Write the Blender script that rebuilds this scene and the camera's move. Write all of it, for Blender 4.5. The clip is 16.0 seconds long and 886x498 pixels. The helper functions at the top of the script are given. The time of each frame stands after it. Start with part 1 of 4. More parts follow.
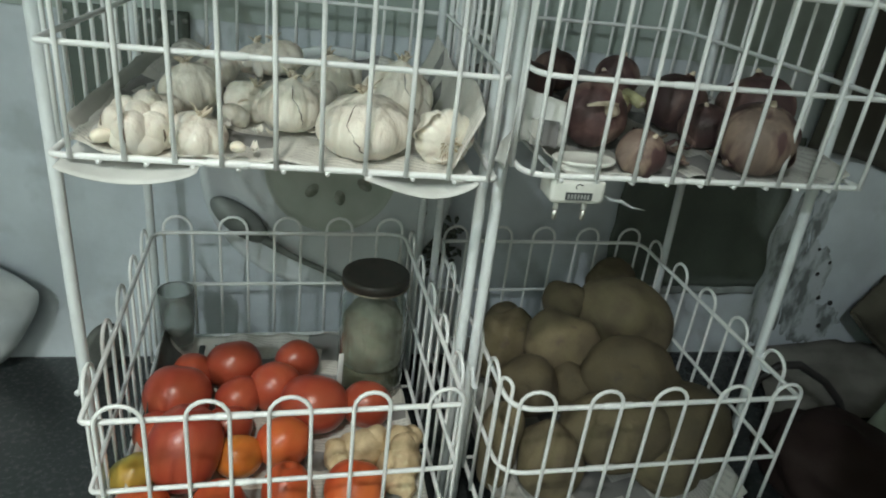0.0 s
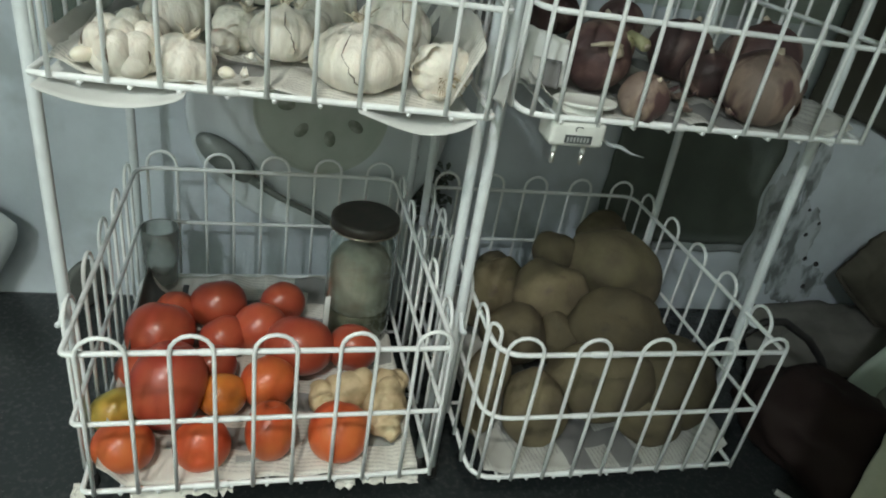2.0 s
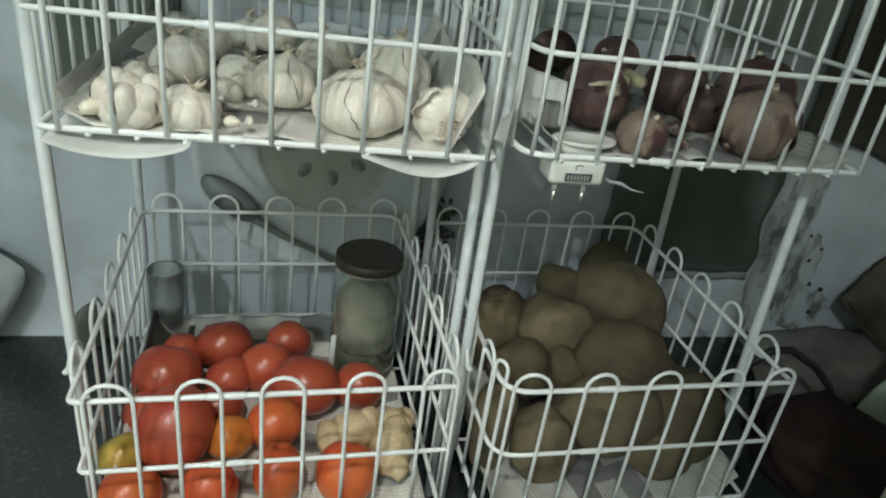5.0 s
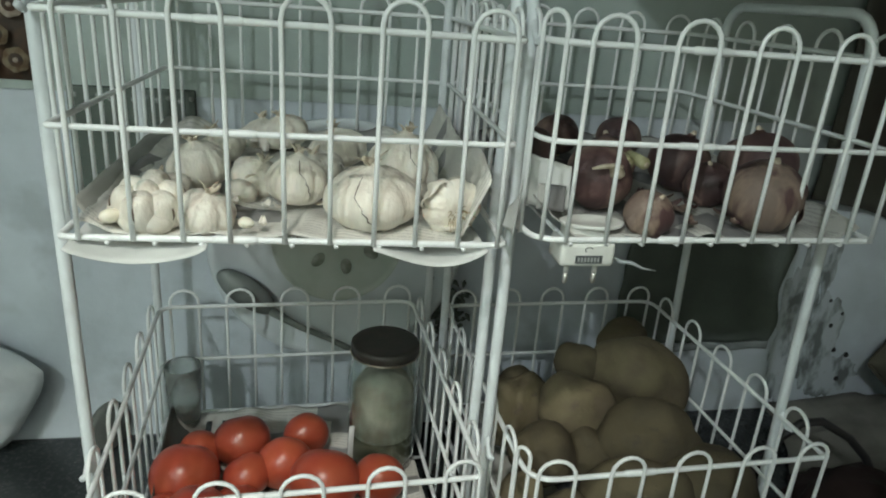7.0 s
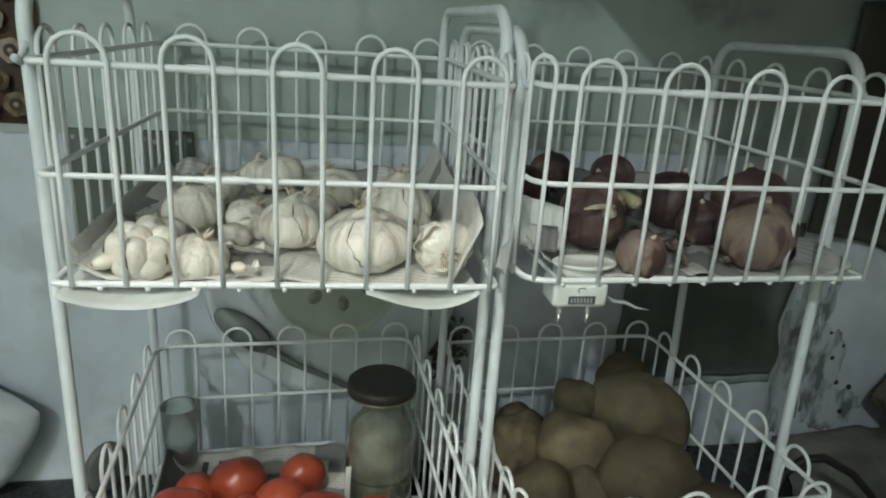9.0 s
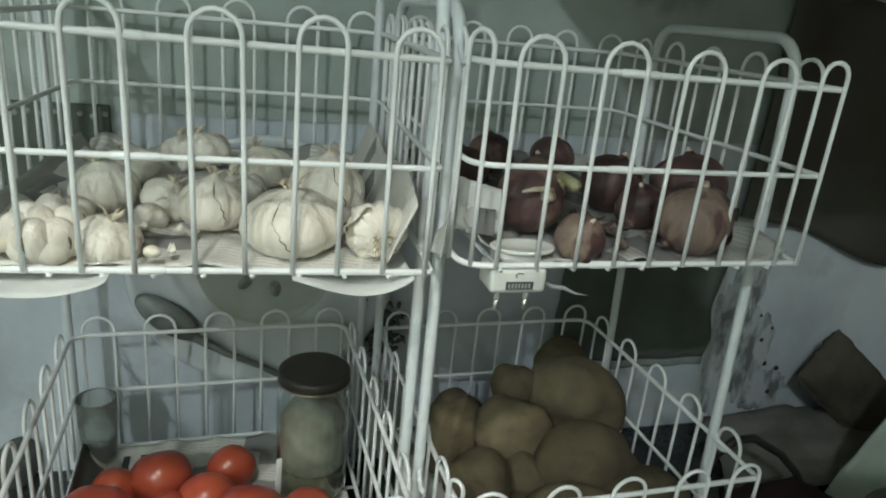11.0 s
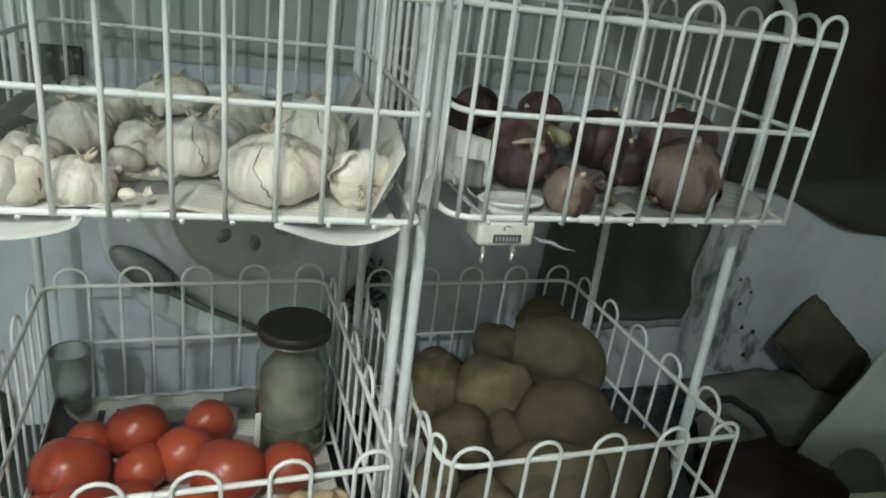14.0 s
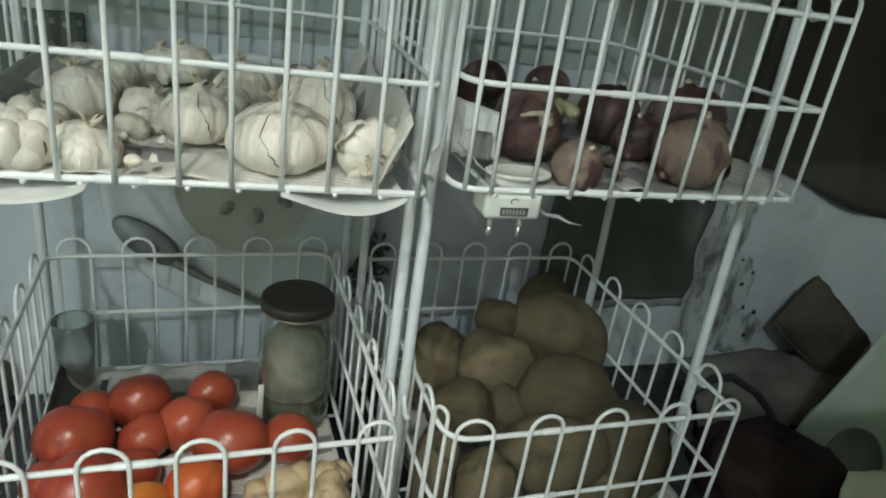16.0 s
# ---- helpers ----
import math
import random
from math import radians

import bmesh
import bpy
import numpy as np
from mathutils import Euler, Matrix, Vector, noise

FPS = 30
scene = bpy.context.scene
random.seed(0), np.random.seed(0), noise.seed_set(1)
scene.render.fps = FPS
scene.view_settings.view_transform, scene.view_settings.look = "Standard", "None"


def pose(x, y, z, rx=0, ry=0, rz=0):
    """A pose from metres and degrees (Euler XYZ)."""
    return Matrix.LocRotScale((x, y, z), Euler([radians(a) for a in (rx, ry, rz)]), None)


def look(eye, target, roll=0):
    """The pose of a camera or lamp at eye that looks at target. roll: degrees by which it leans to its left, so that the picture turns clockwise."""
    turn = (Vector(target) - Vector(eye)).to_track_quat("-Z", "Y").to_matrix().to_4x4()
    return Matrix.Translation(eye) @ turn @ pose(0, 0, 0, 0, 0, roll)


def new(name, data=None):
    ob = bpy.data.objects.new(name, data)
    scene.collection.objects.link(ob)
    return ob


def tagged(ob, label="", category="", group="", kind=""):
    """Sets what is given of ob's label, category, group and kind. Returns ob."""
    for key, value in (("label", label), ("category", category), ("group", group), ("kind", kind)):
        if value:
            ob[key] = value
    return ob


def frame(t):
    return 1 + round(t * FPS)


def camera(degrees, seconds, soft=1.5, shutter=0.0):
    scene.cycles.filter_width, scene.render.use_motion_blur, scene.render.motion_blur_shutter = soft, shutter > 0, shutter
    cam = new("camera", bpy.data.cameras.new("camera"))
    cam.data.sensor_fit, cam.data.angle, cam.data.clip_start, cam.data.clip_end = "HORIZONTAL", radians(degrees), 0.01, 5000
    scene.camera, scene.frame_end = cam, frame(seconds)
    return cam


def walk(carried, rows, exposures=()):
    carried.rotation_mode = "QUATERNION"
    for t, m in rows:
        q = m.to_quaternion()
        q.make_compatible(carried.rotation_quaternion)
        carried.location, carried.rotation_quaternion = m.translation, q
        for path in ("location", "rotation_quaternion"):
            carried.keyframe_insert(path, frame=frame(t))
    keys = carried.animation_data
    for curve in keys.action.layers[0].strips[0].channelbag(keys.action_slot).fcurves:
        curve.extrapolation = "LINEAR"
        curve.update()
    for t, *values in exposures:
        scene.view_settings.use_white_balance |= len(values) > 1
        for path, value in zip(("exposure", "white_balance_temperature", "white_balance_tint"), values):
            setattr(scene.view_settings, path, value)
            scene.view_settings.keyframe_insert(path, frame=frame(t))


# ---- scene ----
cam = camera(66.0, 16.0, soft=1.9)
PATH = [
    (0, (0.163, -0.45, 0.526), (0.555, 1.31, -0.337), 6.8),
    (0.5, (0.162, -0.449, 0.527), (0.572, 1.298, -0.357), 7.2),
    (1, (0.162, -0.448, 0.521), (0.574, 1.279, -0.398), 8.2),
    (1.5, (0.161, -0.447, 0.515), (0.588, 1.258, -0.44), 9.2),
    (2, (0.16, -0.444, 0.51), (0.599, 1.248, -0.462), 9.6),
    (2.5, (0.161, -0.442, 0.506), (0.63, 1.231, -0.484), 10.6),
    (3, (0.161, -0.442, 0.503), (0.652, 1.22, -0.495), 11.3),
    (3.5, (0.161, -0.442, 0.506), (0.624, 1.246, -0.463), 10.1),
    (4, (0.16, -0.443, 0.51), (0.596, 1.267, -0.431), 9.0),
    (4.2, (0.159, -0.443, 0.511), (0.601, 1.269, -0.424), 9.1),
    (6.5, (0.158, -0.445, 0.534), (0.538, 1.367, -0.222), 4.9),
    (7, (0.159, -0.443, 0.529), (0.539, 1.39, -0.173), 4.5),
    (7.5, (0.159, -0.443, 0.536), (0.527, 1.398, -0.153), 4.2),
    (8, (0.16, -0.443, 0.537), (0.533, 1.418, -0.095), 3.9),
    (8.2, (0.162, -0.443, 0.538), (0.529, 1.422, -0.084), 3.8),
    (10.5, (0.172, -0.431, 0.54), (0.627, 1.405, -0.109), 4.5),
    (11, (0.177, -0.422, 0.533), (0.713, 1.389, -0.125), 5.7),
    (11.5, (0.175, -0.419, 0.534), (0.716, 1.392, -0.121), 5.1),
    (12, (0.176, -0.415, 0.531), (0.77, 1.379, -0.124), 5.7),
    (12.5, (0.177, -0.414, 0.531), (0.766, 1.38, -0.128), 5.7),
    (13, (0.177, -0.415, 0.529), (0.769, 1.371, -0.15), 6.1),
    (13.5, (0.177, -0.414, 0.525), (0.78, 1.358, -0.181), 6.7),
    (14, (0.175, -0.414, 0.519), (0.771, 1.344, -0.226), 7.5),
    (14.5, (0.174, -0.414, 0.514), (0.774, 1.333, -0.254), 8.0),
    (15, (0.173, -0.414, 0.513), (0.767, 1.319, -0.288), 8.4),
    (15.5, (0.173, -0.414, 0.512), (0.764, 1.321, -0.287), 8.3),
    (16, (0.171, -0.413, 0.513), (0.769, 1.32, -0.287), 8.4),
]
walk(cam, [(t, look(eye, target, roll)) for t, eye, target, roll in PATH])

# ---------- world and light ----------
world = bpy.data.worlds.new("world")
scene.world = world
world.use_nodes = True
world.node_tree.nodes["Background"].inputs[0].default_value = (0.50, 0.75, 0.66, 1)
world.node_tree.nodes["Background"].inputs[1].default_value = 0.024


bulb = bpy.data.lights.new("ceiling_bulb", "POINT")
bulb.energy, bulb.color, bulb.shadow_soft_size = 58.0, (0.97, 0.95, 0.87), 0.05
new("ceiling_bulb", bulb).location = (-0.10, -1.08, 1.867)

cool = bpy.data.lights.new("cool_wall_lamp", "POINT")
cool.energy, cool.color, cool.shadow_soft_size = 64.0, (0.89, 0.96, 1.0), 0.035
new("cool_wall_lamp", cool).location = (-0.98, -2.0, 1.91)

# unseen soft area lamp, added as fill to lift the dark parts
fill_data = bpy.data.lights.new("soft_fill", "AREA")
fill_data.shape, fill_data.size, fill_data.size_y, fill_data.energy, fill_data.color = "RECTANGLE", 1.2, 0.8, 4.8, (0.92, 1.0, 0.92)
fill_lamp = new("soft_fill", fill_data)
fill_lamp.matrix_world = look((-0.55, -2.31, 0.75), (-0.55, 0.0, 0.75))

# ---------- materials ----------
def material(name, base, rough=0.5, metal=0.0, second=None, scale=40.0, mix=(0.4, 0.65), bump=0.0, bump_scale=200.0,
             coat=0.0, sub=0.0, trans=0.0, random_shift=0.0, stretch=(1, 1, 1), spots=None, spot_scale=90.0, spot_cut=(0.62, 0.68), spec=0.5):
    m = bpy.data.materials.new(name)
    m.use_nodes = True
    n, l = m.node_tree.nodes, m.node_tree.links
    b = n["Principled BSDF"]
    b.inputs["Base Color"].default_value = (*base, 1)
    b.inputs["Roughness"].default_value = rough
    b.inputs["Metallic"].default_value = metal
    b.inputs["Coat Weight"].default_value = coat
    b.inputs["Specular IOR Level"].default_value = spec
    b.inputs["Transmission Weight"].default_value = trans
    if sub:
        b.inputs["Subsurface Weight"].default_value = sub
        b.inputs["Subsurface Radius"].default_value = (0.006, 0.004, 0.003)
        b.inputs["Subsurface Scale"].default_value = 1.0
    coord = n.new("ShaderNodeTexCoord")
    mapping = n.new("ShaderNodeMapping")
    mapping.inputs["Scale"].default_value = stretch
    l.new(coord.outputs["Object"], mapping.inputs["Vector"])
    colour = None
    if second:
        t = n.new("ShaderNodeTexNoise")
        t.inputs["Scale"].default_value, t.inputs["Detail"].default_value = scale, 6.0
        l.new(mapping.outputs[0], t.inputs["Vector"])
        r = n.new("ShaderNodeMapRange")
        r.inputs["From Min"].default_value, r.inputs["From Max"].default_value = mix
        l.new(t.outputs["Fac"], r.inputs["Value"])
        x = n.new("ShaderNodeMix")
        x.data_type = "RGBA"
        x.inputs["A"].default_value, x.inputs["B"].default_value = (*base, 1), (*second, 1)
        l.new(r.outputs[0], x.inputs["Factor"])
        colour = x.outputs["Result"]
    if spots:
        t = n.new("ShaderNodeTexNoise")
        t.inputs["Scale"].default_value, t.inputs["Detail"].default_value = spot_scale, 3.0
        l.new(mapping.outputs[0], t.inputs["Vector"])
        r = n.new("ShaderNodeMapRange")
        r.inputs["From Min"].default_value, r.inputs["From Max"].default_value = spot_cut
        l.new(t.outputs["Fac"], r.inputs["Value"])
        x = n.new("ShaderNodeMix")
        x.data_type = "RGBA"
        x.inputs["A"].default_value, x.inputs["B"].default_value = (*base, 1), (*spots, 1)
        l.new(r.outputs[0], x.inputs["Factor"])
        if colour:
            l.new(colour, x.inputs["A"])
        colour = x.outputs["Result"]
    if random_shift:
        info = n.new("ShaderNodeObjectInfo")
        r = n.new("ShaderNodeMapRange")
        r.inputs["To Min"].default_value, r.inputs["To Max"].default_value = 1 - random_shift, 1 + random_shift * 0.5
        l.new(info.outputs["Random"], r.inputs["Value"])
        h = n.new("ShaderNodeHueSaturation")
        h.inputs["Color"].default_value = (*base, 1)
        l.new(r.outputs[0], h.inputs["Value"])
        if colour:
            l.new(colour, h.inputs["Color"])
        colour = h.outputs[0]
    if colour:
        l.new(colour, b.inputs["Base Color"])
    if bump:
        t = n.new("ShaderNodeTexNoise")
        t.inputs["Scale"].default_value, t.inputs["Detail"].default_value = bump_scale, 5.0
        l.new(mapping.outputs[0], t.inputs["Vector"])
        k = n.new("ShaderNodeBump")
        k.inputs["Strength"].default_value, k.inputs["Distance"].default_value = bump, 0.002
        l.new(t.outputs["Fac"], k.inputs["Height"])
        l.new(k.outputs[0], b.inputs["Normal"])
    return m


def newsprint(name, paper, ink, column=0.045, line=0.0042, turn=0.0):
    """Paper with rows of small print in columns, and darker picture blocks."""
    m = material(name, paper, 0.85, bump=0.25, bump_scale=60)
    n, l = m.node_tree.nodes, m.node_tree.links
    b = n["Principled BSDF"]
    coord = n.new("ShaderNodeTexCoord")
    mp = n.new("ShaderNodeMapping")
    mp.inputs["Rotation"].default_value = (0, 0, radians(turn))
    l.new(coord.outputs["Object"], mp.inputs["Vector"])
    lines = n.new("ShaderNodeTexBrick")
    lines.inputs["Color1"].default_value = lines.inputs["Color2"].default_value = (1, 1, 1, 1)
    lines.inputs["Mortar"].default_value = (0, 0, 0, 1)
    lines.inputs["Scale"].default_value = 1.0
    lines.inputs["Mortar Size"].default_value = line * 0.28
    lines.inputs["Brick Width"].default_value, lines.inputs["Row Height"].default_value = column, line
    lines.offset = 0.0
    l.new(mp.outputs[0], lines.inputs["Vector"])
    grain = n.new("ShaderNodeTexNoise")
    grain.inputs["Scale"].default_value = 900
    l.new(mp.outputs[0], grain.inputs["Vector"])
    block = n.new("ShaderNodeTexBrick")
    block.inputs["Color1"].default_value, block.inputs["Color2"].default_value = (0, 0.2, 0, 1), (1, 0.9, 0, 1)
    block.inputs["Scale"].default_value, block.inputs["Mortar Size"].default_value = 1.0, 0.0
    block.inputs["Brick Width"].default_value, block.inputs["Row Height"].default_value = column * 1.02, column * 0.52
    block.offset = 0.37
    l.new(mp.outputs[0], block.inputs["Vector"])
    sep = n.new("ShaderNodeSeparateColor")
    l.new(block.outputs["Color"], sep.inputs[0])
    cut = n.new("ShaderNodeMath")
    cut.operation, cut.inputs[1].default_value = "GREATER_THAN", 0.78
    l.new(sep.outputs[0], cut.inputs[0])
    blank = n.new("ShaderNodeMath")
    blank.operation, blank.inputs[1].default_value = "LESS_THAN", 0.35
    l.new(sep.outputs[1], blank.inputs[0])
    text = n.new("ShaderNodeMath")
    text.operation = "MULTIPLY"
    l.new(lines.outputs["Fac"], text.inputs[0])
    text.inputs[1].default_value = 1.0
    g2 = n.new("ShaderNodeMapRange")
    g2.inputs["From Min"].default_value, g2.inputs["From Max"].default_value = 0.42, 0.55
    l.new(grain.outputs["Fac"], g2.inputs["Value"])
    inv = n.new("ShaderNodeMath")
    inv.operation, inv.inputs[0].default_value = "SUBTRACT", 1.0
    l.new(lines.outputs["Fac"], inv.inputs[1])
    ink_text = n.new("ShaderNodeMath")
    ink_text.operation = "MULTIPLY"
    l.new(inv.outputs[0], ink_text.inputs[0])
    l.new(g2.outputs[0], ink_text.inputs[1])
    keep = n.new("ShaderNodeMath")
    keep.operation, keep.inputs[0].default_value = "SUBTRACT", 1.0
    l.new(blank.outputs[0], keep.inputs[1])
    t2 = n.new("ShaderNodeMath")
    t2.operation = "MULTIPLY"
    l.new(ink_text.outputs[0], t2.inputs[0])
    l.new(keep.outputs[0], t2.inputs[1])
    t3 = n.new("ShaderNodeMath")
    t3.operation, t3.inputs[1].default_value = "MULTIPLY", 0.38
    l.new(t2.outputs[0], t3.inputs[0])
    c2 = n.new("ShaderNodeMath")
    c2.operation, c2.inputs[1].default_value = "MULTIPLY", 0.72
    l.new(cut.outputs[0], c2.inputs[0])
    top = n.new("ShaderNodeMath")
    top.operation = "MAXIMUM"
    l.new(t3.outputs[0], top.inputs[0])
    l.new(c2.outputs[0], top.inputs[1])
    x = n.new("ShaderNodeMix")
    x.data_type = "RGBA"
    x.inputs["A"].default_value, x.inputs["B"].default_value = (*paper, 1), (*ink, 1)
    l.new(top.outputs[0], x.inputs["Factor"])
    l.new(x.outputs["Result"], b.inputs["Base Color"])
    return m


ENAMEL = material("white_plastic_coating", (0.86, 0.89, 0.89), 0.32, second=(0.78, 0.81, 0.81), scale=45, mix=(0.5, 0.8), bump=0.12, bump_scale=350,
                  spots=(0.38, 0.33, 0.26), spot_scale=110, spot_cut=(0.74, 0.80))
POST = material("white_painted_tube", (0.76, 0.81, 0.83), 0.36, second=(0.61, 0.65, 0.66), scale=35, mix=(0.5, 0.8), bump=0.1,
                spots=(0.25, 0.22, 0.18), spot_scale=110, spot_cut=(0.74, 0.80))
WALL = material("whitewashed_wall", (0.63, 0.69, 0.74), 0.8, second=(0.47, 0.52, 0.56), scale=7, mix=(0.42, 0.66), bump=0.3, bump_scale=90,
                spots=(0.46, 0.51, 0.54), spot_scale=17, spot_cut=(0.56, 0.72))
GREEN_WALL = material("green_wall", (0.43, 0.50, 0.475), 0.7, second=(0.33, 0.39, 0.365), scale=7, bump=0.3, bump_scale=90,
                      spots=(0.24, 0.27, 0.25), spot_scale=11, spot_cut=(0.56, 0.70))
PLAIN_WALL = material("room_wall", (0.40, 0.44, 0.39), 0.9, second=(0.34, 0.38, 0.34), scale=3)
# dark tone for the painted shade at the upper right of the wall
SHADE_BROWN = material("brown_wall_shade", (0.070, 0.070, 0.058), 0.7, second=(0.058, 0.048, 0.040), scale=8, bump=0.2)
TAN = material("dull_brown_paint", (0.26, 0.22, 0.19), 0.8, second=(0.20, 0.17, 0.15), scale=6, bump=0.2)
# for the unseen boards that block lamp light over the racks
SHADE_BOARD = material("shade_board", (0.16, 0.17, 0.14), 0.8, second=(0.10, 0.11, 0.09), scale=9, bump=0.2)
GRANITE = material("black_granite", (0.026, 0.031, 0.032), 0.20, second=(0.045, 0.050, 0.050), scale=160, mix=(0.5, 0.7), spots=(0.10, 0.11, 0.11), spot_scale=420, spot_cut=(0.66, 0.72))
NEWS = newsprint("newspaper", (0.66, 0.65, 0.60), (0.10, 0.10, 0.11), 0.05, 0.0044, 8)
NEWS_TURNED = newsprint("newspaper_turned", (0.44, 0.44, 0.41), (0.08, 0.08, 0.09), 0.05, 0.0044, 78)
PAPER = material("plain_paper", (0.70, 0.72, 0.70), 0.85, second=(0.58, 0.60, 0.58), scale=25, bump=0.3, bump_scale=45)
GARLIC = material("garlic_skin", (0.84, 0.80, 0.71), 0.5, second=(0.68, 0.62, 0.53), scale=60, mix=(0.42, 0.78), bump=0.7, bump_scale=170, sub=0.1,
                  stretch=(1.5, 1.5, 0.22), random_shift=0.12, spots=(0.42, 0.30, 0.28), spot_scale=50, spot_cut=(0.64, 0.76))
CLOVE = material("garlic_clove", (0.84, 0.79, 0.66), 0.38, second=(0.72, 0.64, 0.52), scale=40, bump=0.2, sub=0.12)
# dark tone that paints the shade inside splits in the garlic
CRACK = material("shaded_split", (0.16, 0.12, 0.09), 0.9, second=(0.10, 0.08, 0.06), scale=200)
ROOT = material("garlic_root", (0.42, 0.34, 0.22), 0.9, second=(0.55, 0.46, 0.32), scale=300)
STEM = material("dry_stem", (0.70, 0.64, 0.52), 0.85, second=(0.52, 0.44, 0.33), scale=90)
STALK = material("cut_stalk", (0.46, 0.45, 0.27), 0.6, second=(0.36, 0.34, 0.18), scale=120)
ONION = material("red_onion_skin", (0.070, 0.040, 0.040), 0.55, second=(0.150, 0.080, 0.072), scale=20, bump=0.5, bump_scale=90, stretch=(1.8, 1.8, 0.5),
                 random_shift=0.35, spots=(0.23, 0.155, 0.13), spot_scale=20, spot_cut=(0.50, 0.64))
ONION_PALE = material("pale_onion_skin", (0.19, 0.140, 0.115), 0.55, second=(0.36, 0.27, 0.20), scale=20, bump=0.45, bump_scale=90, stretch=(1.8, 1.8, 0.5),
                      spots=(0.085, 0.045, 0.045), spot_scale=24, spot_cut=(0.45, 0.56))
TOMATO = material("tomato_red", (0.36, 0.050, 0.032), 0.30, second=(0.41, 0.085, 0.040), scale=18, coat=0.05, sub=0.08, random_shift=0.25, bump=0.05)
TOMATO_ORANGE = material("tomato_orange", (0.58, 0.085, 0.030), 0.32, second=(0.57, 0.14, 0.04), scale=18, coat=0.06, sub=0.08, random_shift=0.12, bump=0.05)
TOMATO_YELLOW = material("tomato_yellow", (0.66, 0.28, 0.05), 0.27, second=(0.60, 0.17, 0.03), scale=16, coat=0.3, sub=0.08)
TOMATO_GREEN = material("tomato_unripe", (0.36, 0.36, 0.07), 0.28, second=(0.52, 0.32, 0.06), scale=16, coat=0.3, sub=0.08)
CALYX = material("tomato_scar", (0.16, 0.13, 0.04), 0.8, second=(0.25, 0.16, 0.06), scale=200)
GINGER = material("ginger_skin", (0.64, 0.50, 0.31), 0.7, second=(0.50, 0.37, 0.21), scale=70, bump=0.5, bump_scale=130, spots=(0.66, 0.55, 0.34), spot_scale=90, spot_cut=(0.6, 0.7))
POTATO = material("potato_skin", (0.160, 0.134, 0.080), 0.8, second=(0.105, 0.086, 0.058), scale=22, bump=0.45, bump_scale=140, random_shift=0.40,
                  spots=(0.110, 0.088, 0.064), spot_scale=60, spot_cut=(0.62, 0.74), spec=0.25)
GLASS = material("jar_glass", (0.92, 0.97, 0.95), 0.05, trans=1.0)
LID = material("brown_metal_lid", (0.040, 0.040, 0.034), 0.5, metal=0.2, second=(0.055, 0.048, 0.04), scale=60, bump=0.1)
LID_EDGE = material("worn_metal_edge", (0.45, 0.40, 0.32), 0.35, metal=0.9)
FILLING = material("jar_filling", (0.52, 0.505, 0.42), 0.85, second=(0.28, 0.275, 0.215), scale=35, bump=0.7, bump_scale=150)
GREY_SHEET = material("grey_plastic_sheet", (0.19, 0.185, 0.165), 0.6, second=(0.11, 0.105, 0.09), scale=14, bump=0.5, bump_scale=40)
DREGS = material("jar_dregs", (0.15, 0.15, 0.10), 0.85, second=(0.30, 0.29, 0.20), scale=45, bump=0.7, bump_scale=150)
STAIN = material("damp_stain", (0.47, 0.515, 0.545), 0.85, second=(0.15, 0.165, 0.165), scale=34, mix=(0.44, 0.60), bump=0.4, bump_scale=90, stretch=(1.4, 1, 0.7))
LEAF_PRINT = material("dull_green_leaf_print", (0.13, 0.15, 0.125), 0.5, second=(0.19, 0.21, 0.18), scale=14, bump=0.1)
GREEN_GLASS = material("dull_green_glass", (0.88, 0.93, 0.91), 0.22, trans=0.85, second=(0.78, 0.85, 0.82), scale=30)
PLATE_WHITE = material("white_melamine", (0.62, 0.67, 0.69), 0.35, second=(0.55, 0.60, 0.62), scale=14)
PLATE_GREEN = material("pale_green_melamine", (0.50, 0.55, 0.50), 0.35, second=(0.42, 0.48, 0.42), scale=20)
MOTIF = material("faded_motif", (0.20, 0.23, 0.18), 0.5, second=(0.37, 0.39, 0.35), scale=60)
STEEL_DARK = material("shaded_steel", (0.22, 0.24, 0.23), 0.5, metal=0.25, second=(0.15, 0.17, 0.16), scale=20)
PLASTIC = material("white_plastic", (0.76, 0.78, 0.74), 0.4, second=(0.66, 0.68, 0.64), scale=60)
INK = material("dark_print", (0.06, 0.07, 0.07), 0.6)
GREY_INK = material("grey_print", (0.34, 0.36, 0.35), 0.6)
BRASS = material("plug_pin", (0.62, 0.62, 0.58), 0.3, metal=0.9)
FILM = material("grey_clear_film", (0.66, 0.66, 0.62), 0.38, trans=0.3, second=(0.54, 0.54, 0.50), scale=16, bump=0.4, bump_scale=35)
DARK_GREY = material("dark_grey_matte", (0.13, 0.14, 0.13), 0.85, second=(0.09, 0.10, 0.09), scale=30, bump=0.3)
BAG = material("white_plastic_bag", (0.52, 0.56, 0.57), 0.32, second=(0.40, 0.44, 0.46), scale=18, bump=0.35, bump_scale=40, coat=0.2)
# grey tone for the half-shaded strip under the painted wall shade
SHADE_EDGE = material("grey_shade_edge", (0.30, 0.33, 0.33), 0.85, second=(0.24, 0.27, 0.27), scale=40)
# packet colour, also used to paint the onion basket's shade on the wall
DARK_GREEN = material("dark_green_packet_and_shade", (0.100, 0.122, 0.106), 0.85, second=(0.125, 0.150, 0.130), scale=14, bump=0.3)
MAROON = material("maroon_bag", (0.028, 0.018, 0.016), 0.75, second=(0.026, 0.016, 0.015), scale=12, bump=0.4, bump_scale=50, spec=0.2)
BLACK = material("black_rubber", (0.02, 0.02, 0.02), 0.5)
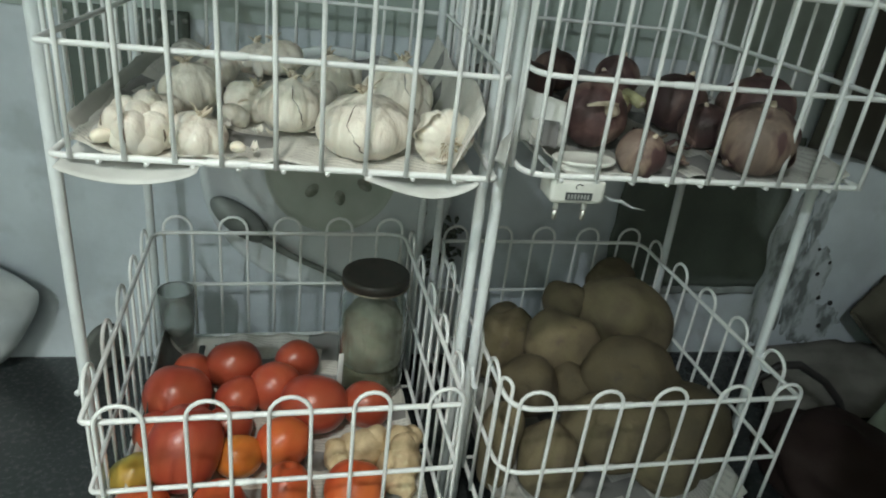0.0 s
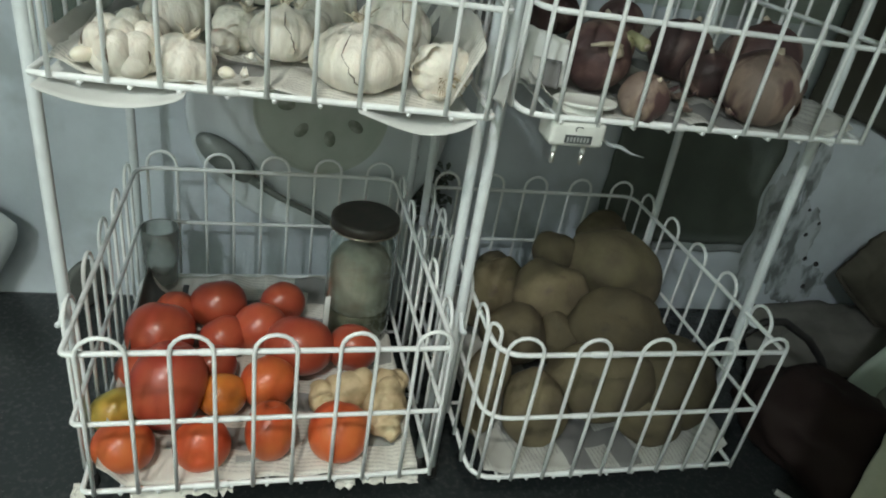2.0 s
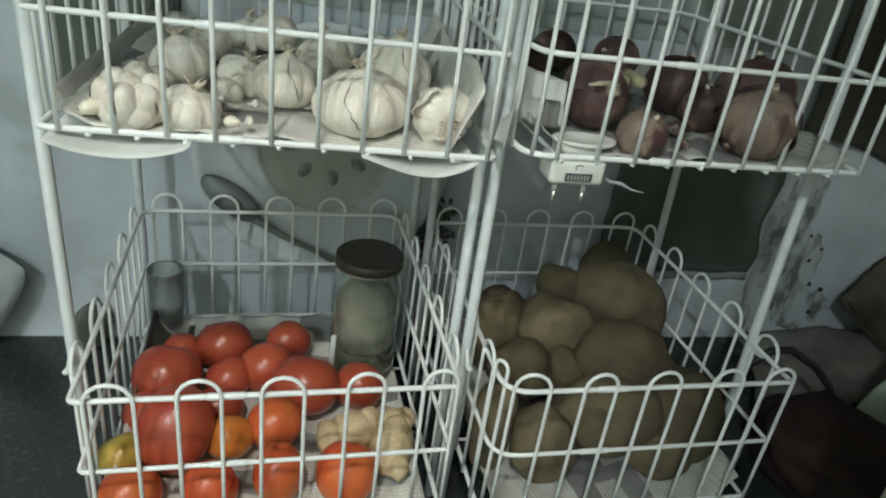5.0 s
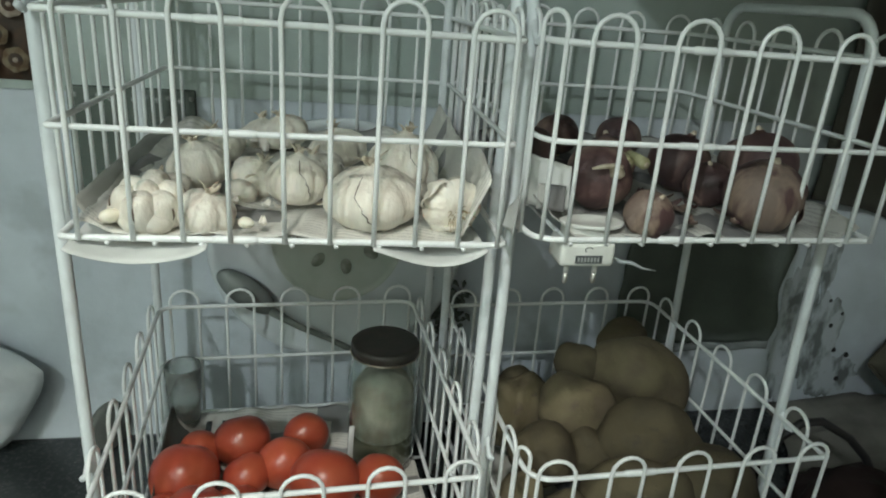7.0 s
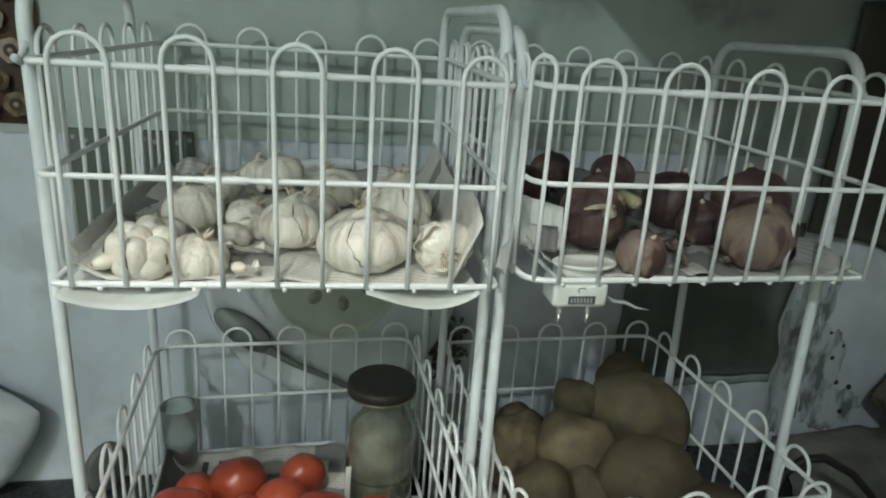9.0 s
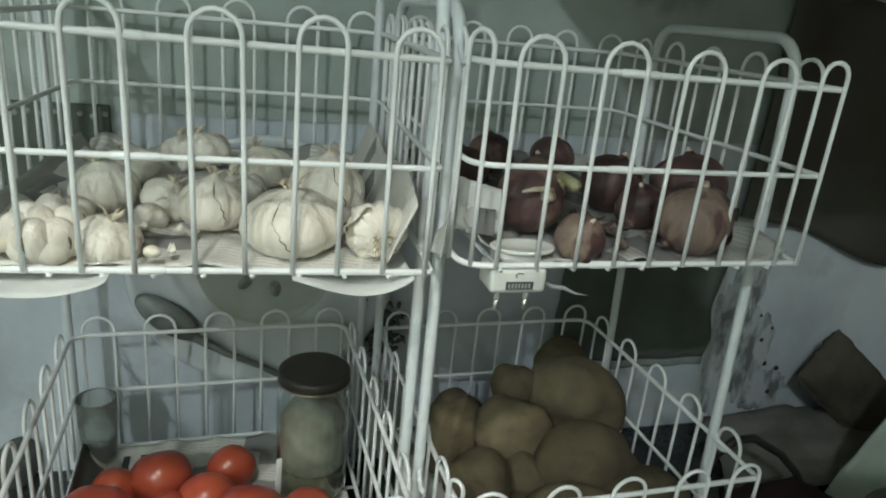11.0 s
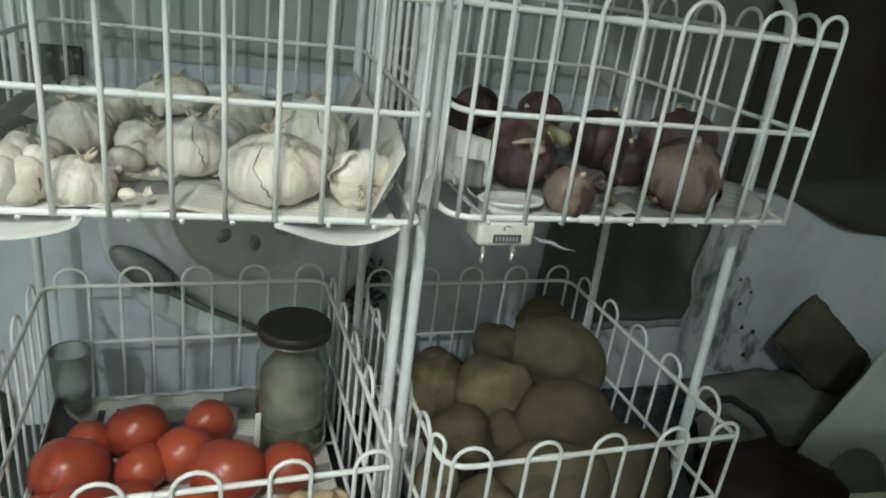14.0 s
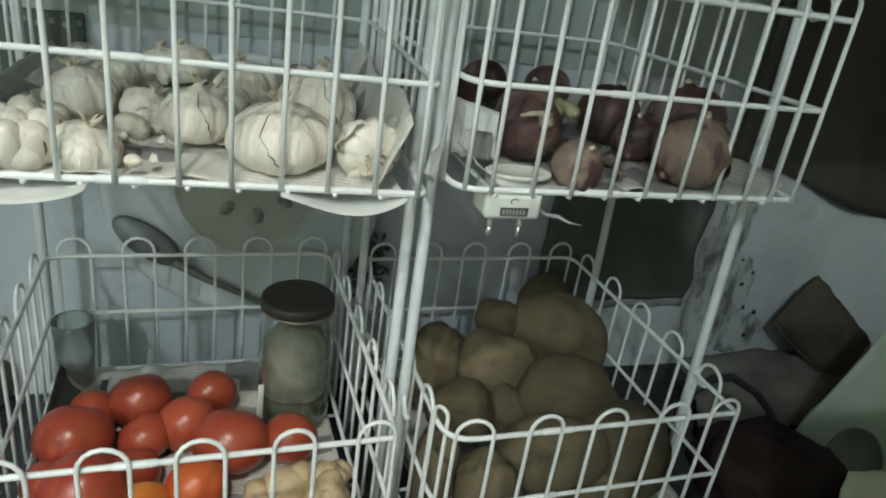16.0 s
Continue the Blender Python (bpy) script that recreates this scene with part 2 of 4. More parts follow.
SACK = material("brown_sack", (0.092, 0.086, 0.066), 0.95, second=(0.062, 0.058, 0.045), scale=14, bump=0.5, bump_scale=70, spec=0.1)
PALE_GREEN = material("pale_green_board", (0.38, 0.45, 0.38), 0.6, second=(0.29, 0.35, 0.29), scale=10, bump=0.15)
CREAM = material("cream_cloth", (0.62, 0.65, 0.52), 0.85, second=(0.54, 0.57, 0.45), scale=20, bump=0.3)
FLORAL_BROWN = material("brown_floral_cloth", (0.055, 0.042, 0.032), 0.85, second=(0.09, 0.05, 0.03), scale=60, bump=0.2)
FLORAL_OCHRE = material("ochre_petal", (0.19, 0.155, 0.10), 0.85, second=(0.10, 0.06, 0.03), scale=90)
FLORAL_PINK = material("dusky_petal", (0.16, 0.085, 0.075), 0.85, second=(0.11, 0.06, 0.05), scale=90)
FLORAL_PALE = material("pale_petal", (0.34, 0.29, 0.24), 0.85, second=(0.25, 0.2, 0.16), scale=90)


# ---------- builders ----------
def part(name, bm, mat, parent=None, label="", smooth=True):
    me = bpy.data.meshes.new(name)
    bm.normal_update()
    bm.to_mesh(me)
    bm.free()
    for p in me.polygons:
        p.use_smooth = smooth
    me.materials.append(mat)
    ob = new(name, me)
    if parent:
        ob.parent = parent
    if label:
        ob["label"] = label
    return ob


def shared(name, me, parent, m):
    ob = new(name, me)
    ob.parent = parent
    ob.matrix_basis = m
    return ob


def thing(name, label, category, group="", place=(0, 0, 0), kind=""):
    ob = new(name)
    ob.empty_display_size = 0.02
    ob.location = place
    return tagged(ob, label, category, group, kind)


def tube(bm, pts, r, seg=8, closed=False, radii=None):
    pts = [Vector(p) for p in pts]
    n = len(pts)
    rings, up = [], None
    for i, p in enumerate(pts):
        a = pts[i - 1] if (i or closed) else p
        b = pts[(i + 1) % n] if (i < n - 1 or closed) else p
        d = (b - a).normalized()
        if up is None:
            up = d.orthogonal().normalized()
        up = (up - d * up.dot(d)).normalized()
        side = d.cross(up)
        rr = radii[i] if radii else r
        rings.append([bm.verts.new(p + (up * math.cos(k * math.tau / seg) + side * math.sin(k * math.tau / seg)) * rr) for k in range(seg)])
    for i in range(n if closed else n - 1):
        a, b = rings[i], rings[(i + 1) % n]
        for k in range(seg):
            bm.faces.new((a[k], a[(k + 1) % seg], b[(k + 1) % seg], b[k]))
    if not closed:
        bm.faces.new(rings[0][::-1])
        bm.faces.new(rings[-1])
    return bm


def lathe(bm, profile, seg=32, shape=None):
    """profile: (radius, height) pairs, from the axis to the axis."""
    rings = []
    for r, z in profile:
        if r < 1e-6:
            rings.append([bm.verts.new((0, 0, z))])
        else:
            rings.append([bm.verts.new((r * math.cos(k * math.tau / seg), r * math.sin(k * math.tau / seg), z)) for k in range(seg)])
    for a, b in zip(rings, rings[1:]):
        for k in range(seg):
            q = (k + 1) % seg
            if len(a) == 1 and len(b) == 1:
                continue
            if len(a) == 1:
                bm.faces.new((a[0], b[q], b[k]))
            elif len(b) == 1:
                bm.faces.new((a[k], a[q], b[0]))
            else:
                bm.faces.new((a[k], a[q], b[q], b[k]))
    if shape:
        for v in bm.verts:
            v.co = shape(v.co)
    bmesh.ops.recalc_face_normals(bm, faces=bm.faces)
    return bm


def box(bm, x0, x1, y0, y1, z0, z1, bevel=0.0, seg=2):
    made = bmesh.ops.create_cube(bm, size=1.0)["verts"]
    for v in made:
        v.co = Vector((x0 + (v.co.x + 0.5) * (x1 - x0), y0 + (v.co.y + 0.5) * (y1 - y0), z0 + (v.co.z + 0.5) * (z1 - z0)))
    if bevel:
        edges = list({e for v in made for e in v.link_edges})
        bmesh.ops.bevel(bm, geom=edges, offset=bevel, segments=seg, affect="EDGES", profile=0.6)
    return bm


def rounded_path(corners, radius, steps=5):
    """A closed rectangle-like path with rounded corners; radius: one number per corner."""
    pts, n = [], len(corners)
    for i in range(n):
        p, a, b = Vector(corners[i]), Vector(corners[i - 1]), Vector(corners[(i + 1) % n])
        r = radius[i]
        u, w = (a - p).normalized() * r, (b - p).normalized() * r
        for k in range(steps + 1):
            t = k / steps
            pts.append(p + u * (1 - t) ** 2 + w * t ** 2)
    return pts


def sheet(bm, nx, ny, f):
    g = [[bm.verts.new(f(i / nx, j / ny)) for j in range(ny + 1)] for i in range(nx + 1)]
    for i in range(nx):
        for j in range(ny):
            bm.faces.new((g[i][j], g[i + 1][j], g[i + 1][j + 1], g[i][j + 1]))
    return bm


def thicken(bm, d):
    bmesh.ops.recalc_face_normals(bm, faces=bm.faces)
    bmesh.ops.solidify(bm, geom=bm.faces[:], thickness=d)
    return bm


def wobble(p, s, a):
    return noise.noise(Vector(p) * s) * a


# ---------- setting ----------
COUNTER, BACK, SKEW = -0.045, 0.368, 0.0
def slab(name, lo, hi, mat, label, category):
    ob = part(name, box(bmesh.new(), lo[0], hi[0], lo[1], hi[1], lo[2], hi[2]), mat, smooth=False)
    return tagged(ob, label, category, kind="structure")


slab("wall_back", (-1.5, BACK, -0.95), (1.35, BACK + 0.1, 2.05), WALL, "whitewashed wall with faint stains behind the racks", "wall")
slab("wall_right", (1.35, -2.3, -0.95), (1.45, BACK + 0.1, 2.05), TAN, "dull brown side wall of the kitchen", "wall")
slab("wall_left", (-1.6, -2.3, -0.95), (-1.5, BACK + 0.1, 2.05), PLAIN_WALL, "plain pale side wall of the kitchen", "wall")
# unseen front wall, with an opening left for the added fill lamp
slab("wall_front_lower", (-1.5, -2.4, -0.95), (1.35, -2.3, 0.33), PLAIN_WALL, "plain pale wall below the opening for the fill lamp", "wall")
slab("wall_front_upper", (-1.5, -2.4, 1.17), (1.35, -2.3, 2.05), PLAIN_WALL, "plain pale wall above the opening for the fill lamp", "wall")
slab("wall_front_side", (-1.5, -2.4, 0.33), (-1.17, -2.3, 1.17), PLAIN_WALL, "plain pale wall beside the opening for the fill lamp", "wall")
slab("wall_front_end", (0.07, -2.4, 0.33), (1.35, -2.3, 1.17), PLAIN_WALL, "plain pale wall across the kitchen", "wall")
slab("floor", (-1.6, -2.4, -1.0), (1.45, BACK + 0.1, -0.95), PLAIN_WALL, "plain grey kitchen floor below the counter", "floor")
slab("ceiling", (-1.6, -2.4, 2.05), (1.45, BACK + 0.1, 2.13), PLAIN_WALL, "plain pale kitchen ceiling", "ceiling")
ct = part("counter", box(bmesh.new(), -1.5, 1.35, -0.27, BACK, COUNTER - 0.04, COUNTER, 0.006), GRANITE, smooth=False)
tagged(ct, "polished black granite counter under the wire racks", "counter", kind="structure")
slab("counter_base", (-1.5, -0.22, -0.95), (1.35, BACK, COUNTER - 0.04), PLAIN_WALL, "plain base below the granite counter", "counter")
# unseen block beside the camera, added to keep lamp light off the bag
slab("shade_stub", (0.370, -0.56, -0.95), (0.90, -0.40, 0.50), TAN, "unseen dull brown block added to shade the bag on the counter", "wall")
# unseen drop board, added so the bulb misses the right-hand side
slab("shade_drop", (0.055, -0.82, 1.20), (1.35, -0.78, 2.05), PLAIN_WALL, "unseen dull green board added to shade the right rack from the bulb", "wall")
slab("wall_upper_paint", (-1.5, BACK - 0.003, 0.400), (0.960, BACK, 0.675), GREEN_WALL, "dull green painted upper band of the wall", "wall")
# two unseen boards, added to cut the lamps off the upper baskets and wall
slab("shade_board_high", (-1.5, -0.434, 1.027), (1.35, BACK, 1.08), SHADE_BOARD, "unseen dark board added to shade the back of the racks", "shelf")
slab("shade_board_low", (0.38, -0.20, 0.68), (1.35, BACK, 0.70), SHADE_BOARD, "unseen dark board added to shade the onions and upper right wall", "shelf")


# ---------- wire baskets and frames ----------
WIRE, RAIL = 0.00178, 0.0024


def loop_mesh(gap, low, high, crown):
    """Two upright wires joined by a round bend: base at the origin, along x."""
    r = gap / 2
    pts = [(0, 0, low), (0, 0, (low + high) / 2), (0, 0, high + crown - r)]
    pts += [(r - r * math.cos(a * math.pi / 8), 0, high + crown - r + r * math.sin(a * math.pi / 8)) for a in range(1, 8)]
    pts += [(gap, 0, high + crown - r), (gap, 0, (low + high) / 2), (gap, 0, low)]
    bm = tube(bmesh.new(), pts, WIRE, 8)
    me = bpy.data.meshes.new("loop")
    bm.normal_update()
    bm.to_mesh(me)
    bm.free()
    for p in me.polygons:
        p.use_smooth = True
    me.materials.append(ENAMEL)
    return me


def wire_basket(label, x0, x1, y0, y1, zb, zm, zt, uprights, corners, seed, skew):
    """corners: rounding at front left, front right, back right, back left. uprights: distances of the ten front wires from the left end."""
    rnd = random.Random(seed)
    b = thing("wire_basket", label, "basket", "baskets of the wire racks", (x0, y0, zb))
    b.rotation_euler = (0, 0, math.atan(skew))
    w, d, hm, ht = x1 - x0, y1 - y0, zm - zb, zt - zb
    step = (uprights[-1] - uprights[0]) / 9

    def inset(x):
        """How far the rounded front corner lies behind the front."""
        r = corners[0]
        return r * (1 - math.sqrt(max(x, 0.0) / r)) ** 2 if x < r else 0.0

    for name, z, r in (("top_rail", ht, RAIL), ("middle_rail", hm, RAIL * 0.9), ("bottom_rail", 0.0, RAIL)):
        c = [(0, 0, z), (w, 0, z), (w, d, z), (0, d, z)]
        rail = part(name, tube(bmesh.new(), rounded_path(c, corners), r, 8, True), ENAMEL, b)
        s = uprights[2] + step * (0.6 + rnd.random() * 0.3)
        weld = tube(bmesh.new(), [(s - 0.008, 0, z), (s - 0.005, 0, z), (s + 0.02, 0, z), (s + 0.024, 0, z)], r,
                    8, radii=[r * 0.9, r * 1.28, r * 1.28, r * 0.9])
        part("weld", weld, ENAMEL, rail)
    me = loop_mesh(step, -0.001, ht, 0.0195)
    for k in range(5):
        xa, xb = uprights[2 * k], uprights[2 * k + 1]
        ya, yb = inset(xa), inset(xb)
        front = loop_mesh(math.hypot(xb - xa, yb - ya), -0.001, ht, 0.0185 + rnd.uniform(-0.001, 0.0015))
        shared("loop", front, b, pose(xa, ya - WIRE - RAIL * 0.6, 0, rnd.uniform(-0.5, 0.5), rnd.uniform(-0.4, 0.4), math.degrees(math.atan2(yb - ya, xb - xa))))
        shared("loop", me, b, pose(uprights[0] + 2 * step * k, d + WIRE + RAIL * 0.6, 0, 0, rnd.uniform(-0.6, 0.6), 0))
    if corners[0] > 0.015:
        cl = loop_mesh(step * (0.72 if uprights[0] > 0.015 else 0.45), -0.001, ht, 0.0195)
        shared("loop", cl, b, pose(-0.004, corners[0] * 0.92, 0, 0, 0, -58))
    n = 5
    side = (d - 0.05) / (2 * n - 1)
    sm = loop_mesh(side, -0.001, ht, 0.019)
    for k in range(n):
        y = 0.028 + 2 * side * k
        shared("loop", sm, b, pose(-WIRE - RAIL * 0.6, y, 0, 0, rnd.uniform(-0.8, 0.8), 90))
        shared("loop", sm, b, pose(w + WIRE + RAIL * 0.6, y, 0, 0, rnd.uniform(-0.8, 0.8), 90))
    for k in range(9):
        x = w * (k + 1) / 10
        part("floor_wire", tube(bmesh.new(), [(x, -0.002, -0.003), (x, d + 0.002, -0.003)], WIRE, 6), ENAMEL, b)
    for k in range(2):
        y = d * (k + 1) / 3
        part("cross_wire", tube(bmesh.new(), [(0, y, -0.0068), (w, y, -0.0068)], WIRE, 6), ENAMEL, b)
    return b


wire_basket("white coated wire basket holding garlic on newspaper", -0.005, 0.2975, 0.018, 0.342, 0.3598, 0.4335, 0.5032, (0.0135, 0.0475, 0.0796, 0.1103, 0.1464, 0.1771, 0.2074, 0.2364, 0.2671, 0.2964), (0.006, 0.006, 0.02, 0.02), 1, -0.038)
wire_basket("white coated wire basket holding tomatoes, ginger and a jar", 0.002, 0.2965, -0.0215, 0.310, 0.0225, 0.0975, 0.1665, (0.0100, 0.0438, 0.0740, 0.1057, 0.1355, 0.1679, 0.2010, 0.2302, 0.2641, 0.2925), (0.006, 0.006, 0.02, 0.02), 2, 0.040)
wire_basket("white coated wire basket holding red onions on newspaper", 0.318, 0.606, 0.004, 0.335, 0.3655, 0.438, 0.5045, (0.0242, 0.0552, 0.0858, 0.1173, 0.1469, 0.1770, 0.2091, 0.2373, 0.2623, 0.2845), (0.022, 0.005, 0.02, 0.02), 3, 0.012)
wire_basket("white coated wire basket heaped with potatoes", 0.336, 0.620, -0.0116, 0.320, 0.012, 0.088, 0.160, (0.0084, 0.0394, 0.0713, 0.1011, 0.1332, 0.1648, 0.1948, 0.2256, 0.2524, 0.2818), (0.026, 0.005, 0.02, 0.02), 4, 0.030)


def rack_frame(label, xl, yl, xr, yr, depth, top, lean=0.0):
    f = thing("rack_frame", label, "rack", "frames of the wire racks", ((xl + xr) / 2, yl, COUNTER))
    o = Vector(f.location)
    for x, y in ((xl, yl), (xr, yr)):
        z0 = COUNTER + 0.006
        pts = [(x, y, z0), (x, y, 0.2), (x, y, top - 0.03)]
        pts += [(x, y + 0.03 - 0.03 * math.cos(a * math.pi / 12), top - 0.03 + 0.03 * math.sin(a * math.pi / 12)) for a in range(1, 7)]
        e = y + depth
        pts += [(x, e - 0.03 + 0.03 * math.sin(a * math.pi / 12), top - 0.03 + 0.03 * math.cos(a * math.pi / 12)) for a in range(0, 7)]
        pts += [(x, e, 0.2), (x, e, z0)]
        if x == xr:
            pts = [(p[0] - lean * (p[2] - COUNTER), p[1], p[2]) for p in pts]
        side = part("side_tube", tube(bmesh.new(), [Vector(p) - o for p in pts], 0.0048, 12), POST, f)
        for yy in (y, e):
            part("foot", lathe(bmesh.new(), [(0, 0), (0.007, 0), (0.0075, 0.004), (0.006, 0.014), (0, 0.014)], 14), BLACK, side).location = (x - o.x, yy - o.y, 0)
        for z in (0.158, 0.505):
            hx = x - (lean * (z - COUNTER) if x == xr else 0)
            part("hook", tube(bmesh.new(), [Vector((hx, y, z + 0.014)) - o, Vector((hx, y - 0.004, z + 0.004)) - o, Vector((hx, y - 0.014, z - 0.004)) - o, Vector((hx, y - 0.022, z - 0.001)) - o], 0.0026, 8), POST, side)
    return f


rack_frame("white painted tube frame of a two-tier rack", -0.0135, 0.048, 0.3035, 0.060, 0.262, 0.552)
rack_frame("white painted tube frame of the second two-tier rack", 0.3130, 0.046, 0.6270, 0.064, 0.215, 0.538, 0.036)


# ---------- paper linings ----------
def liner(label, mat, x0, x1, y0, y1, z, rise, seed, skew, name="newspaper_lining"):
    """rise: how far the sheet stands up at the left, right and back edges."""
    ob = thing(name, label, "newspaper", "basket linings", (x0, y0, z))
    ob.rotation_euler = (0, 0, math.atan(skew))
    edge = 0.1

    def f(u, v):
        zz = 0.0006 + abs(wobble((u * 5 + seed, v * 5, seed), 1.0, 0.007)) + abs(wobble((u * 11 + v * 4, v * 9, seed), 1.0, 0.004)) + wobble((u * 22, v * 22, seed), 1.0, 0.0012)
        uu, vv, lift = u, v, 0.0
        if u < edge:
            lift, uu = rise[0] * (1 - u / edge) * (0.92 + 0.22 * noise.noise(Vector((v * 3, seed, 0)))), edge * 0.3 + 0.7 * u
        if u > 1 - edge:
            lift, uu = rise[1] * (1 - (1 - u) / edge) * (0.92 + 0.22 * noise.noise(Vector((v * 3, seed, 9)))), 1 - (edge * 0.3 + 0.7 * (1 - u))
        if v > 1 - edge:
            lift, vv = max(lift * 0.7, rise[2] * (1 - (1 - v) / edge) * (0.75 + 0.6 * noise.noise(Vector((u * 7, seed, 5))))), 1 - (edge * 0.3 + 0.7 * (1 - v))
        zz += lift
        zz -= 0.004 * max(0.0, 1 - 3 * v)
        return Vector((0.004 + uu * (x1 - x0 - 0.008), 0.002 + vv * (y1 - y0 - 0.009), zz))

    part("sheet", thicken(sheet(bmesh.new(), 48, 48, f), 0.0005), mat, ob)
    return ob


liner("crumpled newspaper lining under the garlic", NEWS, -0.005, 0.2975, 0.018, 0.342, 0.3625, (0.012, 0.052, 0.02), 3, -0.038)
liner("newspaper lining under the tomatoes and ginger", NEWS, 0.002, 0.2965, -0.0215, 0.310, 0.0252, (0.03, 0.006, 0.007), 7, 0.040)
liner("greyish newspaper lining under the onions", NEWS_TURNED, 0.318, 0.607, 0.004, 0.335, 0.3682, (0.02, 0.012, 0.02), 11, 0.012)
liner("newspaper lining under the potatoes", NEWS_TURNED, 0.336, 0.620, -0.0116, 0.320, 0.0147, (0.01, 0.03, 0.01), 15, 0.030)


lining = [o for o in scene.objects if o.name.startswith("newspaper_lining")][1]
for bx in (0.048, 0.066):
    part("printed_bar", box(bmesh.new(), bx, bx + 0.0065, 0.262, 0.300, 0.0030, 0.0042), INK, lining, "dark printed bar", smooth=False)
for bx, by, bw, bh in ((0.225, 0.030, 0.040, 0.030), (0.120, 0.020, 0.030, 0.006), (0.060, 0.040, 0.024, 0.008)):
    part("printed_block", box(bmesh.new(), bx, bx + bw, by, by + bh, 0.0012, 0.0022), GREY_INK, lining, "grey printed block", smooth=False)


def flap(label, mat, f, nx=20, ny=8, category="paper"):
    ob = part("paper_scrap", thicken(sheet(bmesh.new(), nx, ny, f), 0.0005), mat)
    return tagged(ob, label, category)


flap("white paper edge sagging below the garlic basket", PAPER,
     lambda u, v: Vector((0.002 + 0.088 * u, -0.0005 + 0.06 * v, 0.3580 - 0.010 * math.sin(math.pi * u) ** 0.7 * (1 - v * 0.8))))
flap("white paper bulging below the garlic basket corner", PAPER,
     lambda u, v: Vector((0.202 + 0.082 * u, -0.0005 + 0.06 * v, 0.3580 - 0.012 * math.sin(math.pi * u ** 1.3) ** 0.8 * (1 - v * 0.8))))
flap("white paper corner poking out between basket wires", PAPER,
     lambda u, v: Vector((0.3015 + 0.004 * math.sin(u * 3) + 0.003 * v, 0.002 + 0.03 * u, 0.366 + (0.045 - 0.03 * u) * v)))
card = flap("torn white card with a printed picture leaning in the onion basket", PAPER,
            lambda u, v: Vector((0.3255 + 0.030 * u, 0.052 - 0.014 * u + 0.004 * v, 0.3775 + 0.040 * v - 0.006 * u * v + 0.0008 * noise.noise(Vector((u * 6, v, 0))))), category="card")
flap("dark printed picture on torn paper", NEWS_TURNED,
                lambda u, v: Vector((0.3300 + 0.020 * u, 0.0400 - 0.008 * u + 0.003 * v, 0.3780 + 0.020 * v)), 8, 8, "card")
for sx, sy, sw, dr in ((-0.008, -0.019, 0.010, 0.012), (0.038, -0.017, 0.044, 0.012), (0.078, -0.015, 0.030, 0.007), (0.108, -0.014, 0.012, 0.008), (0.210, -0.011, 0.018, 0.010), (0.234, -0.010, 0.020, 0.006), (0.256, -0.009, 0.030, 0.008)):
    flap("torn newspaper edge hanging below the basket wires", NEWS,
         lambda u, v, sx=sx, sy=sy, sw=sw, dr=dr: Vector((sx + sw * u + 0.004 * noise.noise(Vector((v * 3, sx * 90, 0))), sy + 0.012 - 0.016 * v - 0.003 * noise.noise(Vector((u * 4, sx * 50, 1))),
                                                          0.0170 - dr * v * (0.75 + 0.7 * noise.noise(Vector((u * 3.1 + sx * 70, 0, 2)))))), 14, 6, "paper")


def film(u, v):
    """A grey sheet lying over the lining and turned up along the basket's side."""
    y = 0.030 + 0.285 * u
    x0 = 0.001 + 0.038 * y
    w = min(v / 0.16, 1.0)
    p = Vector((x0 + 0.010 * w + (0.095 - 0.03 * u) * max(0.0, v - 0.16), y, 0.3695 + 0.016 * (1 - w) ** 1.5 * (0.8 + 0.3 * u)))
    return p + Vector((0.0015 * noise.noise(Vector((u * 7, v * 4, 3))), 0, 0.0035 * abs(noise.noise(Vector((u * 7, v * 5, 8)))) + 0.0012 * noise.noise(Vector((u * 19, v * 15, 8)))))


flap("greyish plastic sheet under the garlic, turned up at one side", FILM, film, 40, 30, "plastic sheet")
strip = flap("dark grey strip along the basket side", DARK_GREY,
             lambda u, v: Vector((0.010 + 0.004 * math.sin(u * 5) + 0.018 * (1 - v) ** 2, 0.060 + 0.235 * u, 0.028 + (0.046 + 0.008 * math.sin(u * 4)) * v * min(1.0, 0.05 + 3.0 * u, 0.05 + 5 * (1 - u)))), 20, 8, "card")

# ---------- garlic ----------
def turned(ob, place, tilt=(0, 0, 0)):
    ob.matrix_basis = pose(*place, *tilt)
    return ob


